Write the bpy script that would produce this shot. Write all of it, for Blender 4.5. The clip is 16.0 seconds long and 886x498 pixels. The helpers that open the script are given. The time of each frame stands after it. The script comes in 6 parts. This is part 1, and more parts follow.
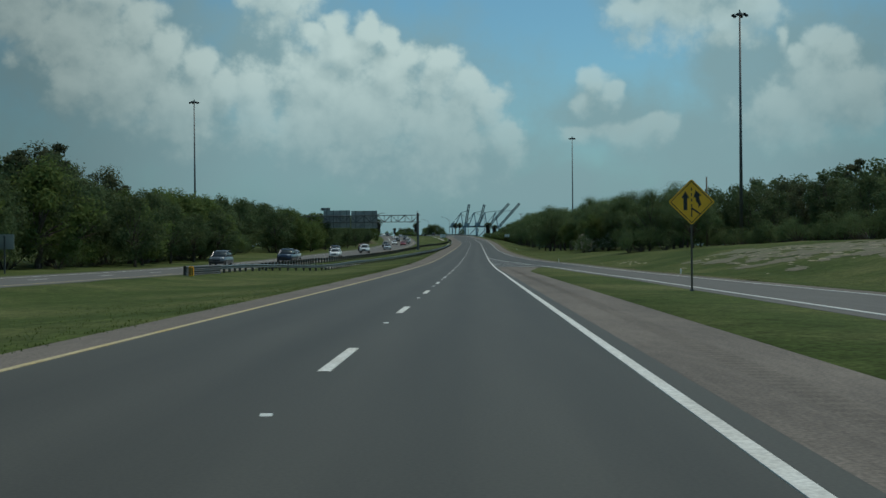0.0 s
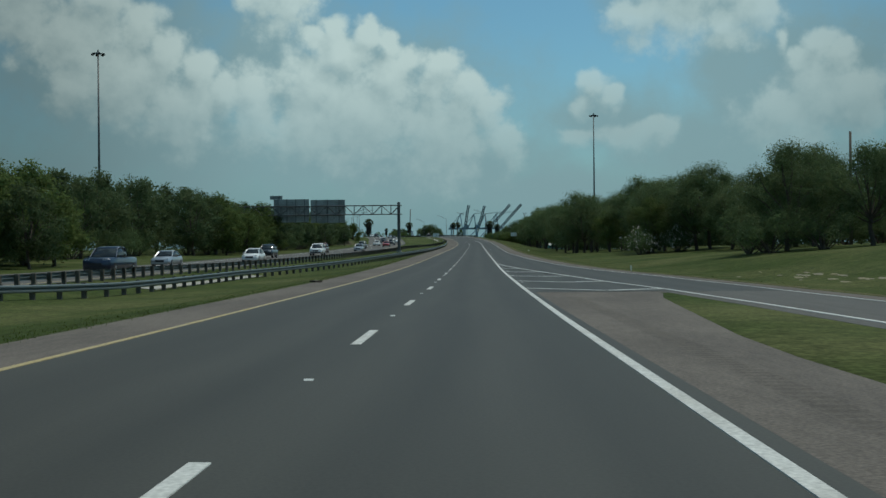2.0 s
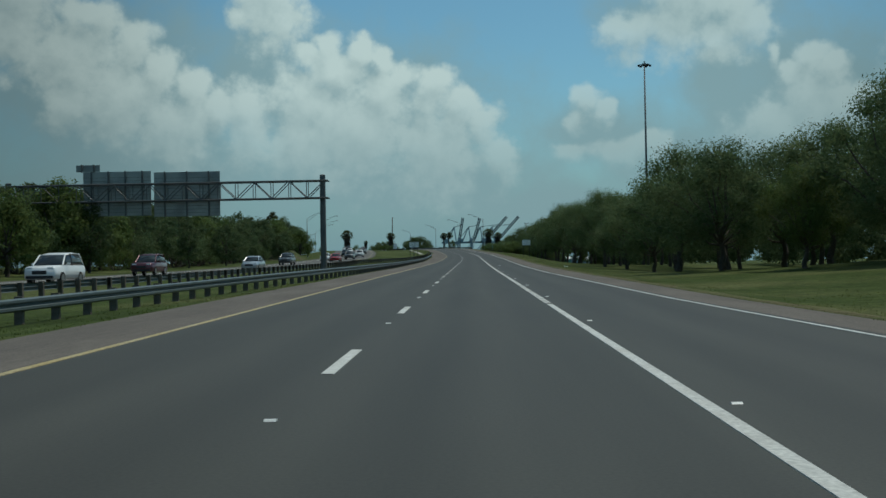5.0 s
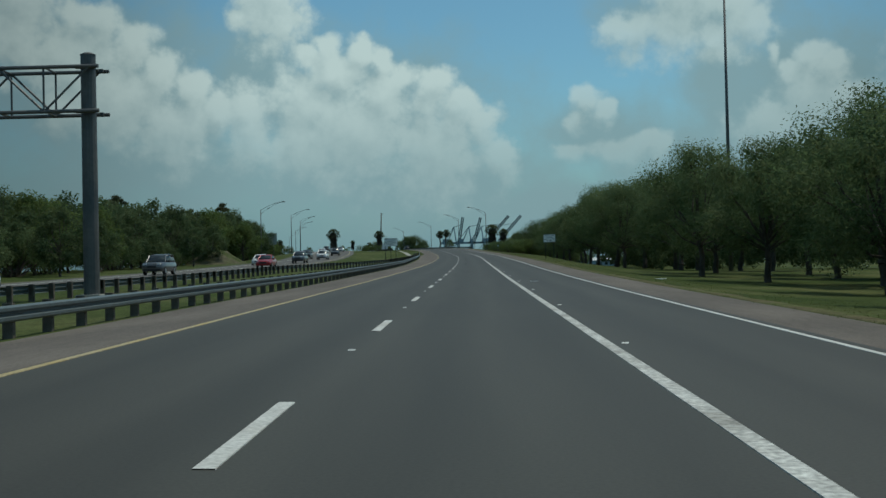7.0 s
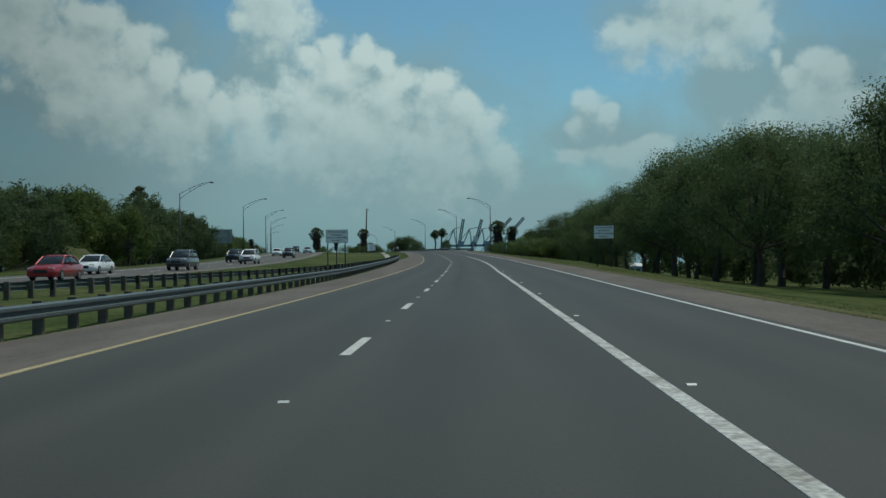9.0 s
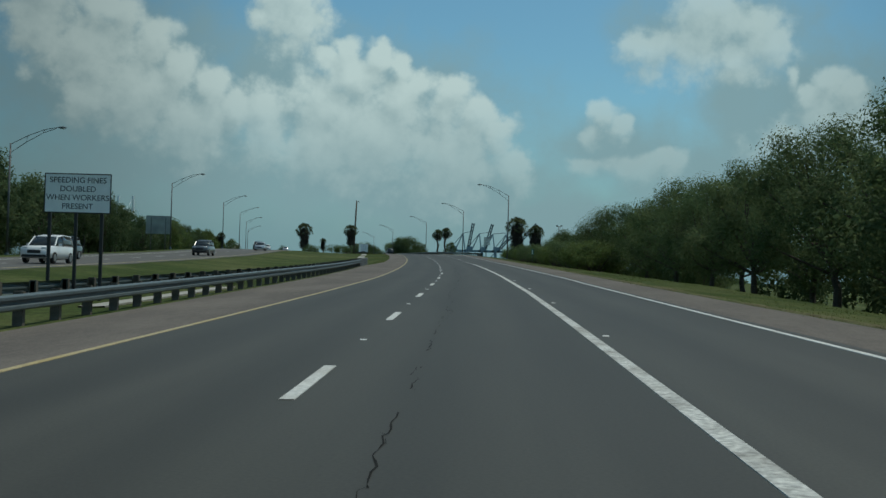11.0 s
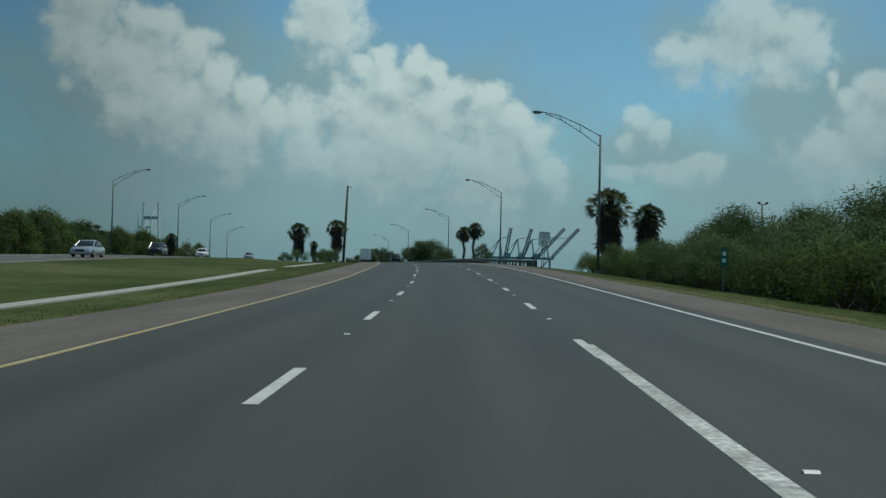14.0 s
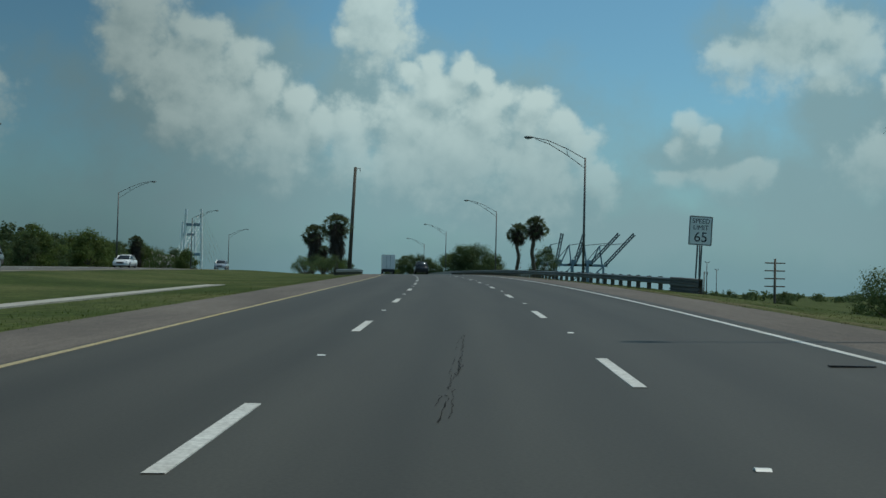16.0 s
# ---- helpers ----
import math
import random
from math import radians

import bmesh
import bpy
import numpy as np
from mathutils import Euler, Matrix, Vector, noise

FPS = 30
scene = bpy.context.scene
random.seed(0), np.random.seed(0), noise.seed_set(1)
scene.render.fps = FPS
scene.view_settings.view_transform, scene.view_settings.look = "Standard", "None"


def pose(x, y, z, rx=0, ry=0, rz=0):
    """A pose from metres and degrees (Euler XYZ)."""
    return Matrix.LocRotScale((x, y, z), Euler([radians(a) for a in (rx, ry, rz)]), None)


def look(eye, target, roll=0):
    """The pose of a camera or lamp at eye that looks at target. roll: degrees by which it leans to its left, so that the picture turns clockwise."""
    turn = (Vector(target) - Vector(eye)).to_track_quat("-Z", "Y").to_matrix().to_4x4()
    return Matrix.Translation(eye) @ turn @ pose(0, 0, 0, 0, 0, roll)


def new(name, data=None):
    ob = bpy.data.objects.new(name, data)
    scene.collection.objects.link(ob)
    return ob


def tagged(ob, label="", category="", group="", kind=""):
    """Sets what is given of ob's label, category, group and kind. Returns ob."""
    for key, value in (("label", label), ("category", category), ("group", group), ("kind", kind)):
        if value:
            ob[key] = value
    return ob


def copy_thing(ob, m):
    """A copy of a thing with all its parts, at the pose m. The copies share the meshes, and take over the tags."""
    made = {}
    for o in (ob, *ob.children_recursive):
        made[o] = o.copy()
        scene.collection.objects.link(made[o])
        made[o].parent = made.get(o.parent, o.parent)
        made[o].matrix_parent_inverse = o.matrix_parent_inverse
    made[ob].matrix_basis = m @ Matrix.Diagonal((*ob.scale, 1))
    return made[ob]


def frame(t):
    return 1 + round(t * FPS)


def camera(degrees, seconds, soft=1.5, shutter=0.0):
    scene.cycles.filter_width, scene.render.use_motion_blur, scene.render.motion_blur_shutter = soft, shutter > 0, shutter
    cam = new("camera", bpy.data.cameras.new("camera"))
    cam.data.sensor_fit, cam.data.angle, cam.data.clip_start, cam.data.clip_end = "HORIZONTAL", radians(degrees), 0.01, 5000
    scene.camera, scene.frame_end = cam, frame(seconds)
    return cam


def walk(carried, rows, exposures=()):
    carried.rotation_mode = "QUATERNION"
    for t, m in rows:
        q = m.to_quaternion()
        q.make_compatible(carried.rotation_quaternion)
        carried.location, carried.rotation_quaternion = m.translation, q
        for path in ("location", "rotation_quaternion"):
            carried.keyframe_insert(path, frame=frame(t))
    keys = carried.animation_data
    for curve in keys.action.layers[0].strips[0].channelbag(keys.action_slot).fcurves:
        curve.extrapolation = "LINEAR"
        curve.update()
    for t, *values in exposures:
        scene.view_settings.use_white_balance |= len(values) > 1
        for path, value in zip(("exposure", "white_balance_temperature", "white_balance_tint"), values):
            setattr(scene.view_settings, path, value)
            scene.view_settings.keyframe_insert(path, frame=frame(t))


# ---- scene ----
cam = camera(44.0, 16.0, 1.5)
# seconds, x, y, z, yaw to the left, pitch up, lean to the left
PATH = [
    (0.0, 0.00, 0.00, 0.000, -0.00, -0.10, -0.50),
    (0.5, 0.51, 17.46, -0.124, -0.17, -0.04, -0.59),
    (1.0, 1.03, 34.83, -0.245, -0.10, -0.06, -0.77),
    (1.5, 1.54, 52.12, -0.367, -0.05, -0.07, -0.70),
    (2.0, 2.02, 69.32, -0.472, -0.01, 0.06, -0.55),
    (2.5, 2.47, 86.44, -0.554, 0.18, 0.08, -0.69),
    (3.0, 2.90, 103.90, -0.617, 0.24, 0.17, -0.93),
    (3.5, 3.33, 120.43, -0.641, -0.00, 0.36, -0.91),
    (4.0, 3.83, 137.58, -0.606, -0.20, 0.58, -0.94),
    (4.5, 4.36, 154.10, -0.517, -0.29, 0.74, -0.97),
    (5.0, 4.91, 170.83, -0.386, -0.29, 0.86, -1.01),
    (5.5, 5.45, 187.48, -0.229, -0.25, 0.93, -1.06),
    (6.0, 5.97, 204.07, -0.058, -0.20, 0.96, -1.12),
    (6.5, 6.49, 220.58, 0.115, -0.20, 0.96, -1.18),
    (7.0, 7.01, 237.04, 0.281, -0.26, 0.91, -1.26),
    (7.5, 7.53, 253.44, 0.443, -0.16, 0.93, -1.05),
    (8.0, 8.03, 269.80, 0.614, -0.21, 0.98, -1.18),
    (8.5, 8.55, 286.14, 0.798, -0.23, 1.03, -1.06),
    (9.0, 9.07, 302.46, 0.998, -0.23, 1.07, -0.70),
    (9.5, 9.58, 318.79, 1.216, -0.18, 1.13, -0.17),
    (10.0, 10.07, 335.14, 1.453, -0.09, 1.18, 0.43),
    (10.5, 10.53, 351.51, 1.712, 0.05, 1.24, 1.02),
    (11.0, 10.95, 367.89, 1.993, 0.25, 1.31, 1.59),
    (11.5, 11.33, 384.28, 2.283, 0.33, 1.28, 1.45),
    (12.0, 11.66, 400.95, 2.581, 0.55, 1.36, 1.57),
    (12.5, 11.95, 417.01, 2.889, 0.60, 1.36, 1.28),
    (13.0, 12.17, 433.31, 3.222, 1.00, 1.55, 1.35),
    (13.5, 12.26, 449.55, 3.591, 1.60, 1.66, 1.21),
    (14.0, 12.18, 465.73, 3.972, 2.18, 1.63, 1.39),
    (14.5, 11.93, 481.82, 4.350, 2.82, 1.63, 0.91),
    (15.0, 11.50, 497.84, 4.757, 3.46, 1.87, 1.20),
    (15.5, 10.89, 513.76, 5.208, 4.15, 1.98, 1.15),
    (16.0, 10.11, 529.75, 5.669, 4.69, 1.93, 1.33),
]
walk(cam, [(t, pose(x, y, z, 0, 0, yaw) @ pose(0, 0, 0, 90 + pitch) @ pose(0, 0, 0, 0, 0, lean)) for t, x, y, z, yaw, pitch, lean in PATH], [(0, 0.0, 6500, 5), (16, 0.0, 6500, 5)])

# ---- road alignment: s metres along the lane, L metres to its right ----
K = [-200, 0, 40, 80, 120, 160, 200, 240, 280, 320, 350, 380, 420, 460, 500, 530, 565, 600, 700, 760, 900, 1000]
HEADING = [-1.7, -1.704, -1.718, -1.431, -1.54, -1.916, -1.807, -1.785, -1.82, -1.839, -1.601, -1.284, -0.93, 0.328, 1.922, 3.194, 4.5, 5.75, 8.6, 9.5, 11, 11]
GRADE = [-0.7, -0.715, -0.703, -0.529, 0.002, 0.795, 1.072, 0.979, 1.117, 1.397, 1.657, 1.756, 2.006, 2.34, 2.642, 3.05, 2.35, 1.8, 0.9, 0.2, -2, -2]
BANK = [-0.55, -0.6, -0.71, -0.82, -0.98, -1.14, -1.26, -1.24, -0.91, -0.19, 0.64, 1.18, 1.3, 1.21, 1.1, 1.02, 1.1, 1.1, 1, 1, 1, 1]
SS = np.arange(-200, 1001, 1.0)
HH = np.radians(np.interp(SS, K, HEADING))
ZG = np.interp(SS, K, GRADE) / 100


def running(v):
    return np.concatenate([[0], np.cumsum((v[1:] + v[:-1]) / 2)])


XX, YY, ZZ = running(-np.sin(HH)), running(np.cos(HH)), running(ZG)
XX, YY, ZZ = XX - XX[200] - 0.021, YY - YY[200], ZZ - ZZ[200] - 1.313


def head(s):
    return float(np.interp(s, SS, HH))


def axis(s):
    """Place of the lane's middle at s, straight on beyond both ends."""
    c = min(max(s, -200.0), 1000.0)
    x, y, z, h = (float(np.interp(c, SS, a)) for a in (XX, YY, ZZ, HH))
    return Vector((x - math.sin(h) * (s - c), y + math.cos(h) * (s - c), z)), h


def tab(s, *pairs):
    return float(np.interp(s, [p[0] for p in pairs], [p[1] for p in pairs]))


def wander(s):
    """How far the carriageway lies beside the lane's middle."""
    return tab(s, (0, 0.02), (60, -0.03), (100, 0.05), (130, 0.14), (150, 0.14), (235, 0.07), (275, 0.0), (400, 0.02), (427, 0.06), (460, -0.17), (490, -0.26), (525, -0.15), (600, -0.15), (1000, -0.15))


def edge_left(s):
    return wander(s) + tab(s, (0, -6.15), (65, -6.7), (137, -7.4), (200, -8.0), (255, -8.5), (300, -8.6), (390, -8.5), (470, -8.9), (492, -7.8), (560, -7.6), (620, -7.8))


def ramp_left(s):
    return tab(s, (60, 9.1), (100, 8.2), (113, 7.6), (123, 6.5), (134, 5.6), (142, 4.7), (152, 3.6), (168, 2.05))


def ramp_right(s):
    return tab(s, (37, 13.6), (70, 13.0), (119, 12.0), (135, 11.1), (146, 9.6), (160, 8.3), (172, 7.4), (205, 6.0), (250, 5.37), (380, 5.4), (420, 5.28))


def edge_right(s):
    return ramp_right(s) + tab(s, (100, 1.4), (250, 2.3), (500, 2.3))


def opp_near(s):
    return tab(s, (0, -22.0), (80, -21.2), (280, -19.6), (340, -20.2), (420, -22), (480, -24.5), (545, -25.8), (700, -26))


def opp_far(s):
    return tab(s, (0, -34), (80, -33.5), (300, -31.5), (380, -33), (440, -35), (480, -38), (560, -39.5), (700, -39.5))


def bank(s):
    return math.tan(radians(float(np.interp(s, K, BANK))))


def rise(s, L):
    """Height of the ground over the lane's middle."""
    el, er, on, of = edge_left(s), edge_right(s), opp_near(s), opp_far(s)
    b = bank(s)
    z0 = float(np.interp(s, SS, ZZ))
    natural = -1.6 - z0
    kerb = wander(s) - 5.55
    fall = tab(s, (100, 0.0), (150, 0.03), (230, 0.07), (290, 0.08), (340, 0.05), (375, 0.045), (400, 0.02), (420, 0.0)) if L < 0 else 0.0
    foot = b * el - fall * (kerb - el)
    if el <= L <= er:
        return b * L - fall * max(0.0, kerb - L)
    if L < el:
        if L > on:
            f = (L - el) / (on - el)
            dip = tab(s, (0, 0.2), (80, 0.5), (120, 0.6), (145, 0.5), (170, 0.4), (200, 0.28), (280, 0.1), (330, 0.05), (420, 0.3), (520, 0.3), (600, 0.25))
            return foot * (1 - f) - dip * math.sin(math.pi * f)
        if L > of:
            return 0.0
        f = min(1.0, (of - L) / 45)
        f = f * f * (3 - 2 * f)
        low = tab(s, (0, 0.5), (220, 0.8), (300, 0.6), (400, -0.6), (480, natural), (1000, natural))
        return low * f
    f = L - er
    hump = [0, 0.5, 3, 6, 12, 24, 60, 200]
    a = [0, -0.05, -0.1, 0.3, 1.4, 2.3, 2.6, 2.6]
    n = [0, -0.05, -0.2, -0.1, 0.15, 0.9, 1.3, 1.3]
    m = [0, -0.05, -0.3, -0.25, -0.05, 0.7, 1.0, 1.0]
    c = [0, -0.05, -0.35, -0.75, -1.1, -1.3, -1.3, -1.4]
    d = [0, -0.04, -0.08, -0.2, -1.7, -3.0, -3.4, -3.5]
    e = [0, -0.04, -0.12, -0.4, -2.2, natural * 0.8, natural, natural]
    prof = [np.interp(f, hump, q) for q in (a, a, n, m, c, c, d, e, e)]
    return float(np.interp(s, [-200, 125, 190, 245, 290, 350, 430, 520, 1000], prof)) + b * er * max(0.0, 1 - f / 12)


def spot(s, L, dz=0.0):
    p, h = axis(s)
    return Vector((p.x + math.cos(h) * L, p.y + math.sin(h) * L, p.z + rise(s, L) + dz))


def stand(s, L, turn=0.0, dz=0.0):
    """The pose of a thing on the ground at s, L that faces along the road."""
    p = spot(s, L, dz)
    return pose(p.x, p.y, p.z, 0, 0, math.degrees(axis(s)[1]) + turn)


# ---- sky and sun ----
SUN_AZ, SUN_EL = 58.0, 68.0
world = bpy.data.worlds.new("sky")
scene.world = world
world.use_nodes = True
wt = world.node_tree
wt.nodes.clear()


def wn(kind, **sets):
    n = wt.nodes.new(kind)
    for k, v in sets.items():
        if k == "op":
            n.operation = v
        elif k == "blend":
            n.blend_type = v
    return n


def wire(node, *values):
    for i, v in enumerate(values):
        if v is None:
            continue
        if hasattr(v, "is_linked"):
            wt.links.new(v, node.inputs[i])
        else:
            node.inputs[i].default_value = v
    return node.outputs[0]


def wm(op, *values):
    return wire(wn("ShaderNodeMath", op=op), *values)


sky = wn("ShaderNodeTexSky")
sky.sky_type, sky.sun_disc = "NISHITA", False
sky.sun_elevation, sky.sun_rotation = radians(SUN_EL), radians(SUN_AZ)
sky.air_density, sky.dust_density, sky.ozone_density = 1.0, 1.2, 1.0
where = wn("ShaderNodeTexCoord").outputs["Generated"]
split = wn("ShaderNodeSeparateXYZ")
wt.links.new(where, split.inputs[0])
dx, dy, dz_ = split.outputs
az = wm("MULTIPLY", wm("ARCTAN2", dx, dy), 57.2958)
el = wm("MULTIPLY", wm("ARCSINE", dz_), 57.2958)
flat = wn("ShaderNodeCombineXYZ")
wire(flat, az, el, 0.0)
flat = flat.outputs[0]


def wnoise(scale, detail, rough, vec, offset=0.0):
    n = wn("ShaderNodeTexNoise")
    n.noise_dimensions = "3D"
    shift = wn("ShaderNodeVectorMath", op="ADD")
    wt.links.new(vec, shift.inputs[0])
    shift.inputs[1].default_value = (offset, offset * 0.7, offset * 1.3)
    wt.links.new(shift.outputs[0], n.inputs["Vector"])
    n.inputs["Scale"].default_value, n.inputs["Detail"].default_value, n.inputs["Roughness"].default_value = scale, detail, rough
    return n.outputs["Fac"]


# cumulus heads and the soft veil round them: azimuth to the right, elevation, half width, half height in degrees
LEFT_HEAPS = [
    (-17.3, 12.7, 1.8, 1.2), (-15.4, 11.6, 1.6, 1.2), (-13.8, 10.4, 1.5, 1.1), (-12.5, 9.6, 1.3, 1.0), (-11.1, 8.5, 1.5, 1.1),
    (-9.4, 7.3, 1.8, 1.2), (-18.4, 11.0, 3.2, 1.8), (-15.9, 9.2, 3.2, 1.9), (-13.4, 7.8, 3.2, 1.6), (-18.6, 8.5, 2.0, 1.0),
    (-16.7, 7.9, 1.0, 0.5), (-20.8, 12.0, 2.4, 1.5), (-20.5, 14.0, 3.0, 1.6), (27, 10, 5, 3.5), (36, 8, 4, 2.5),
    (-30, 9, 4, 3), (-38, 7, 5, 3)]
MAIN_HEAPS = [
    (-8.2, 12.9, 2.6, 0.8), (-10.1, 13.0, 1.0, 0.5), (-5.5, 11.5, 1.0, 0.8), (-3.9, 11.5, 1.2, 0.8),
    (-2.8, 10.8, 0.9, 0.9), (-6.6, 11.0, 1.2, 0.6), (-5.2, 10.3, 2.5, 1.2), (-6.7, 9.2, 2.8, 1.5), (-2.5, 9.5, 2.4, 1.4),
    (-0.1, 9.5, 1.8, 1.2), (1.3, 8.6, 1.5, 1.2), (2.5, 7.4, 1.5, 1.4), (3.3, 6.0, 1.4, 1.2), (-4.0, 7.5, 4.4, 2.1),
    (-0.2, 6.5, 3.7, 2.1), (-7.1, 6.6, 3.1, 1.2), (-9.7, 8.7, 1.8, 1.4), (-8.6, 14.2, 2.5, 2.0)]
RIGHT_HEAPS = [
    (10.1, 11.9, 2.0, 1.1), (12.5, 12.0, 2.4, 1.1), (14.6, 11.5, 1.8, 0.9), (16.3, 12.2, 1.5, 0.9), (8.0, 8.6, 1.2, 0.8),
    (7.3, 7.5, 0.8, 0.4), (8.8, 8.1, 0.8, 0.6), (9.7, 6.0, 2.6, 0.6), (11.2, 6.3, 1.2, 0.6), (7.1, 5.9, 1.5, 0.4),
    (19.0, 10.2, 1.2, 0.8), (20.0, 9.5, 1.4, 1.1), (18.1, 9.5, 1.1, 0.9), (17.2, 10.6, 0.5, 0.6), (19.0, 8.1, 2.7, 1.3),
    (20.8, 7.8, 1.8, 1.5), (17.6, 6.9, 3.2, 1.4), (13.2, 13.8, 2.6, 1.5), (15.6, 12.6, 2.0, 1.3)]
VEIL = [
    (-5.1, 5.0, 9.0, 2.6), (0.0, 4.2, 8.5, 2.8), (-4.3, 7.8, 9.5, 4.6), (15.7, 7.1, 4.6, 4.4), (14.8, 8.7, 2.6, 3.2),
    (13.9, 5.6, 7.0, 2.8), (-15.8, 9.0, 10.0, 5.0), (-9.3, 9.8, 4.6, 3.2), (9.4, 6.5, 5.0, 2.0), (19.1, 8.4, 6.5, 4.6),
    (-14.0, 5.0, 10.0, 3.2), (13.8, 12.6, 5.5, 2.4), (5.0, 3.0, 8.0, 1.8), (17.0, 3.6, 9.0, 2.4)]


def wvec(op, a, b):
    n = wn("ShaderNodeVectorMath", op=op)
    for k, v in ((0, a), (1, b)):
        if hasattr(v, "is_linked"):
            wt.links.new(v, n.inputs[k])
        else:
            n.inputs[k].default_value = v
    return n.outputs["Value"] if op == "LENGTH" else n.outputs[0]


def step_up(value, lo, hi, a=0.0, b=1.0):
    n = wn("ShaderNodeMapRange")
    n.interpolation_type = "SMOOTHSTEP"
    return wire(n, value, lo, hi, a, b)


wobble = wn("ShaderNodeTexNoise")
wobble.inputs["Scale"].default_value, wobble.inputs["Detail"].default_value = 0.45, 6.0
wt.links.new(flat, wobble.inputs["Vector"])
bent = wvec("ADD", flat, wvec("MULTIPLY", wvec("SUBTRACT", wobble.outputs["Color"], (0.5, 0.5, 0.5)), (1.5, 1.2, 0.0)))


def heap(blobs, vec, sag, total=None):
    """How deep a direction lies in a heap of round heads; sag flattens the metric below them. Each head is worked out after the one before."""
    first = True
    for a, e, ra, re_ in blobs:
        v = vec
        if total is not None:
            turn = wn("ShaderNodeVectorMath", op="SCALE")
            wt.links.new(vec, turn.inputs[0])
            wt.links.new(wm("MULTIPLY_ADD", total, 1e-7, 1.0), turn.inputs["Scale"])
            v = turn.outputs[0]
        n = wn("ShaderNodeVectorMath", op="MULTIPLY_ADD")
        wt.links.new(v, n.inputs[0])
        n.inputs[1].default_value, n.inputs[2].default_value = (1 / ra, 1 / re_, 0), (-a / ra, -e / re_, 0)
        q = n.outputs[0]
        if sag != 1.0:
            parts = wn("ShaderNodeSeparateXYZ")
            wt.links.new(q, parts.inputs[0])
            y = wm("MAXIMUM", parts.outputs[1], wm("MULTIPLY", parts.outputs[1], -sag))
            d = wm("SUBTRACT", 1.0, wm("POWER", wm("ADD", wm("MULTIPLY", parts.outputs[0], parts.outputs[0]), wm("MULTIPLY", y, y)), 0.5))
        else:
            d = wm("SUBTRACT", 1.0, wvec("LENGTH", q, q))
        total = d if first and total is None else (wm("ADD", d, wm("MULTIPLY", total, 1e-7)) if first else wire(wn("ShaderNodeMath", op="SMOOTH_MAX"), total, d, 0.25))
        first = False
    return total


def billow(vec):
    """Cauliflower relief: round bumps at several sizes."""
    n = wn("ShaderNodeTexVoronoi")
    n.feature = "SMOOTH_F1"
    wt.links.new(vec, n.inputs["Vector"])
    n.inputs["Scale"].default_value, n.inputs["Detail"].default_value, n.inputs["Roughness"].default_value = 0.75, 3.6, 0.56
    n.inputs["Smoothness"].default_value = 0.5
    return wm("ADD", wm("MULTIPLY_ADD", n.outputs["Distance"], -0.6, 0.29), wm("MULTIPLY_ADD", wnoise(0.8, 8, 0.6, vec), 1.1, -0.55))


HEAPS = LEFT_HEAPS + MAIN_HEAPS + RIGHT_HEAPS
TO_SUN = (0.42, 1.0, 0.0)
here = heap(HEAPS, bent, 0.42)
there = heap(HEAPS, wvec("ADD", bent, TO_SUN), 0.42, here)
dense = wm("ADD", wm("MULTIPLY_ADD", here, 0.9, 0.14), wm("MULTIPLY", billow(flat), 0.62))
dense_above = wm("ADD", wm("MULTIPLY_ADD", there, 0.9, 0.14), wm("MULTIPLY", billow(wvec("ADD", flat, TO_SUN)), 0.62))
# overhead and behind, the same broken cumulus goes on
away = wm("MAXIMUM", wm("GREATER_THAN", wm("ABSOLUTE", az), 40.0), wm("GREATER_THAN", el, 18.0))
rest = wm("MULTIPLY_ADD", away, 1.0, wm("MULTIPLY_ADD", wnoise(3.2, 5, 0.55, where), 2.2, -2.15))
cover = step_up(wm("MAXIMUM", dense, rest), -0.06, 0.48)
lit = step_up(wm("SUBTRACT", dense, dense_above), -0.8, 0.6)
lowness = step_up(el, 4.0, 10.0)
light = wm("MULTIPLY", wm("MULTIPLY_ADD", lit, 0.72, 0.28), wm("MULTIPLY_ADD", lowness, 0.45, 0.55))
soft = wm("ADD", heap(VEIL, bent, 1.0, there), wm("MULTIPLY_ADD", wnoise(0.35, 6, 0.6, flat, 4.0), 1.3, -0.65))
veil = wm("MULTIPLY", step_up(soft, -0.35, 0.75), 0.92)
# sky dimmed to the left, a little at the far right, for lens vignetting
side_dim = wm("MULTIPLY", step_up(az, -23.0, -7.0, 1.0, 0.0), step_up(az, -65.0, -35.0))
side_dim = wm("MULTIPLY_ADD", side_dim, -0.42, wm("MULTIPLY_ADD", wm("MULTIPLY", step_up(az, 15.0, 24.0), step_up(az, 30.0, 45.0, 1.0, 0.0)), -0.2, 1.0))


def wmix(f, a, b):
    n = wn("ShaderNodeMix")
    n.data_type = "RGBA"
    for i, v in ((0, f), (6, a), (7, b)):
        if hasattr(v, "is_linked"):
            wt.links.new(v, n.inputs[i])
        else:
            n.inputs[i].default_value = v
    return n.outputs[2]


CLOUD_DARK, CLOUD_LIT, VEIL_GREY, HAZE = (2.5, 3.6, 3.85, 1), (4.85, 6.05, 6.05, 1), (2.1, 3.3, 3.65, 1), (1.72, 2.95, 3.4, 1)
tint = wn("ShaderNodeMix", blend="MULTIPLY")
tint.data_type = "RGBA"
tint.inputs[0].default_value = 1.0
wt.links.new(sky.outputs[0], tint.inputs[6])
tint.inputs[7].default_value = (0.55, 0.88, 0.92, 1)
haze = step_up(wm("ADD", el, wm("MULTIPLY_ADD", wnoise(0.3, 4, 0.5, flat), 3.0, -1.5)), 0.0, 8.0, 0.95, 0.05)
clear = wmix(haze, tint.outputs[2], HAZE)
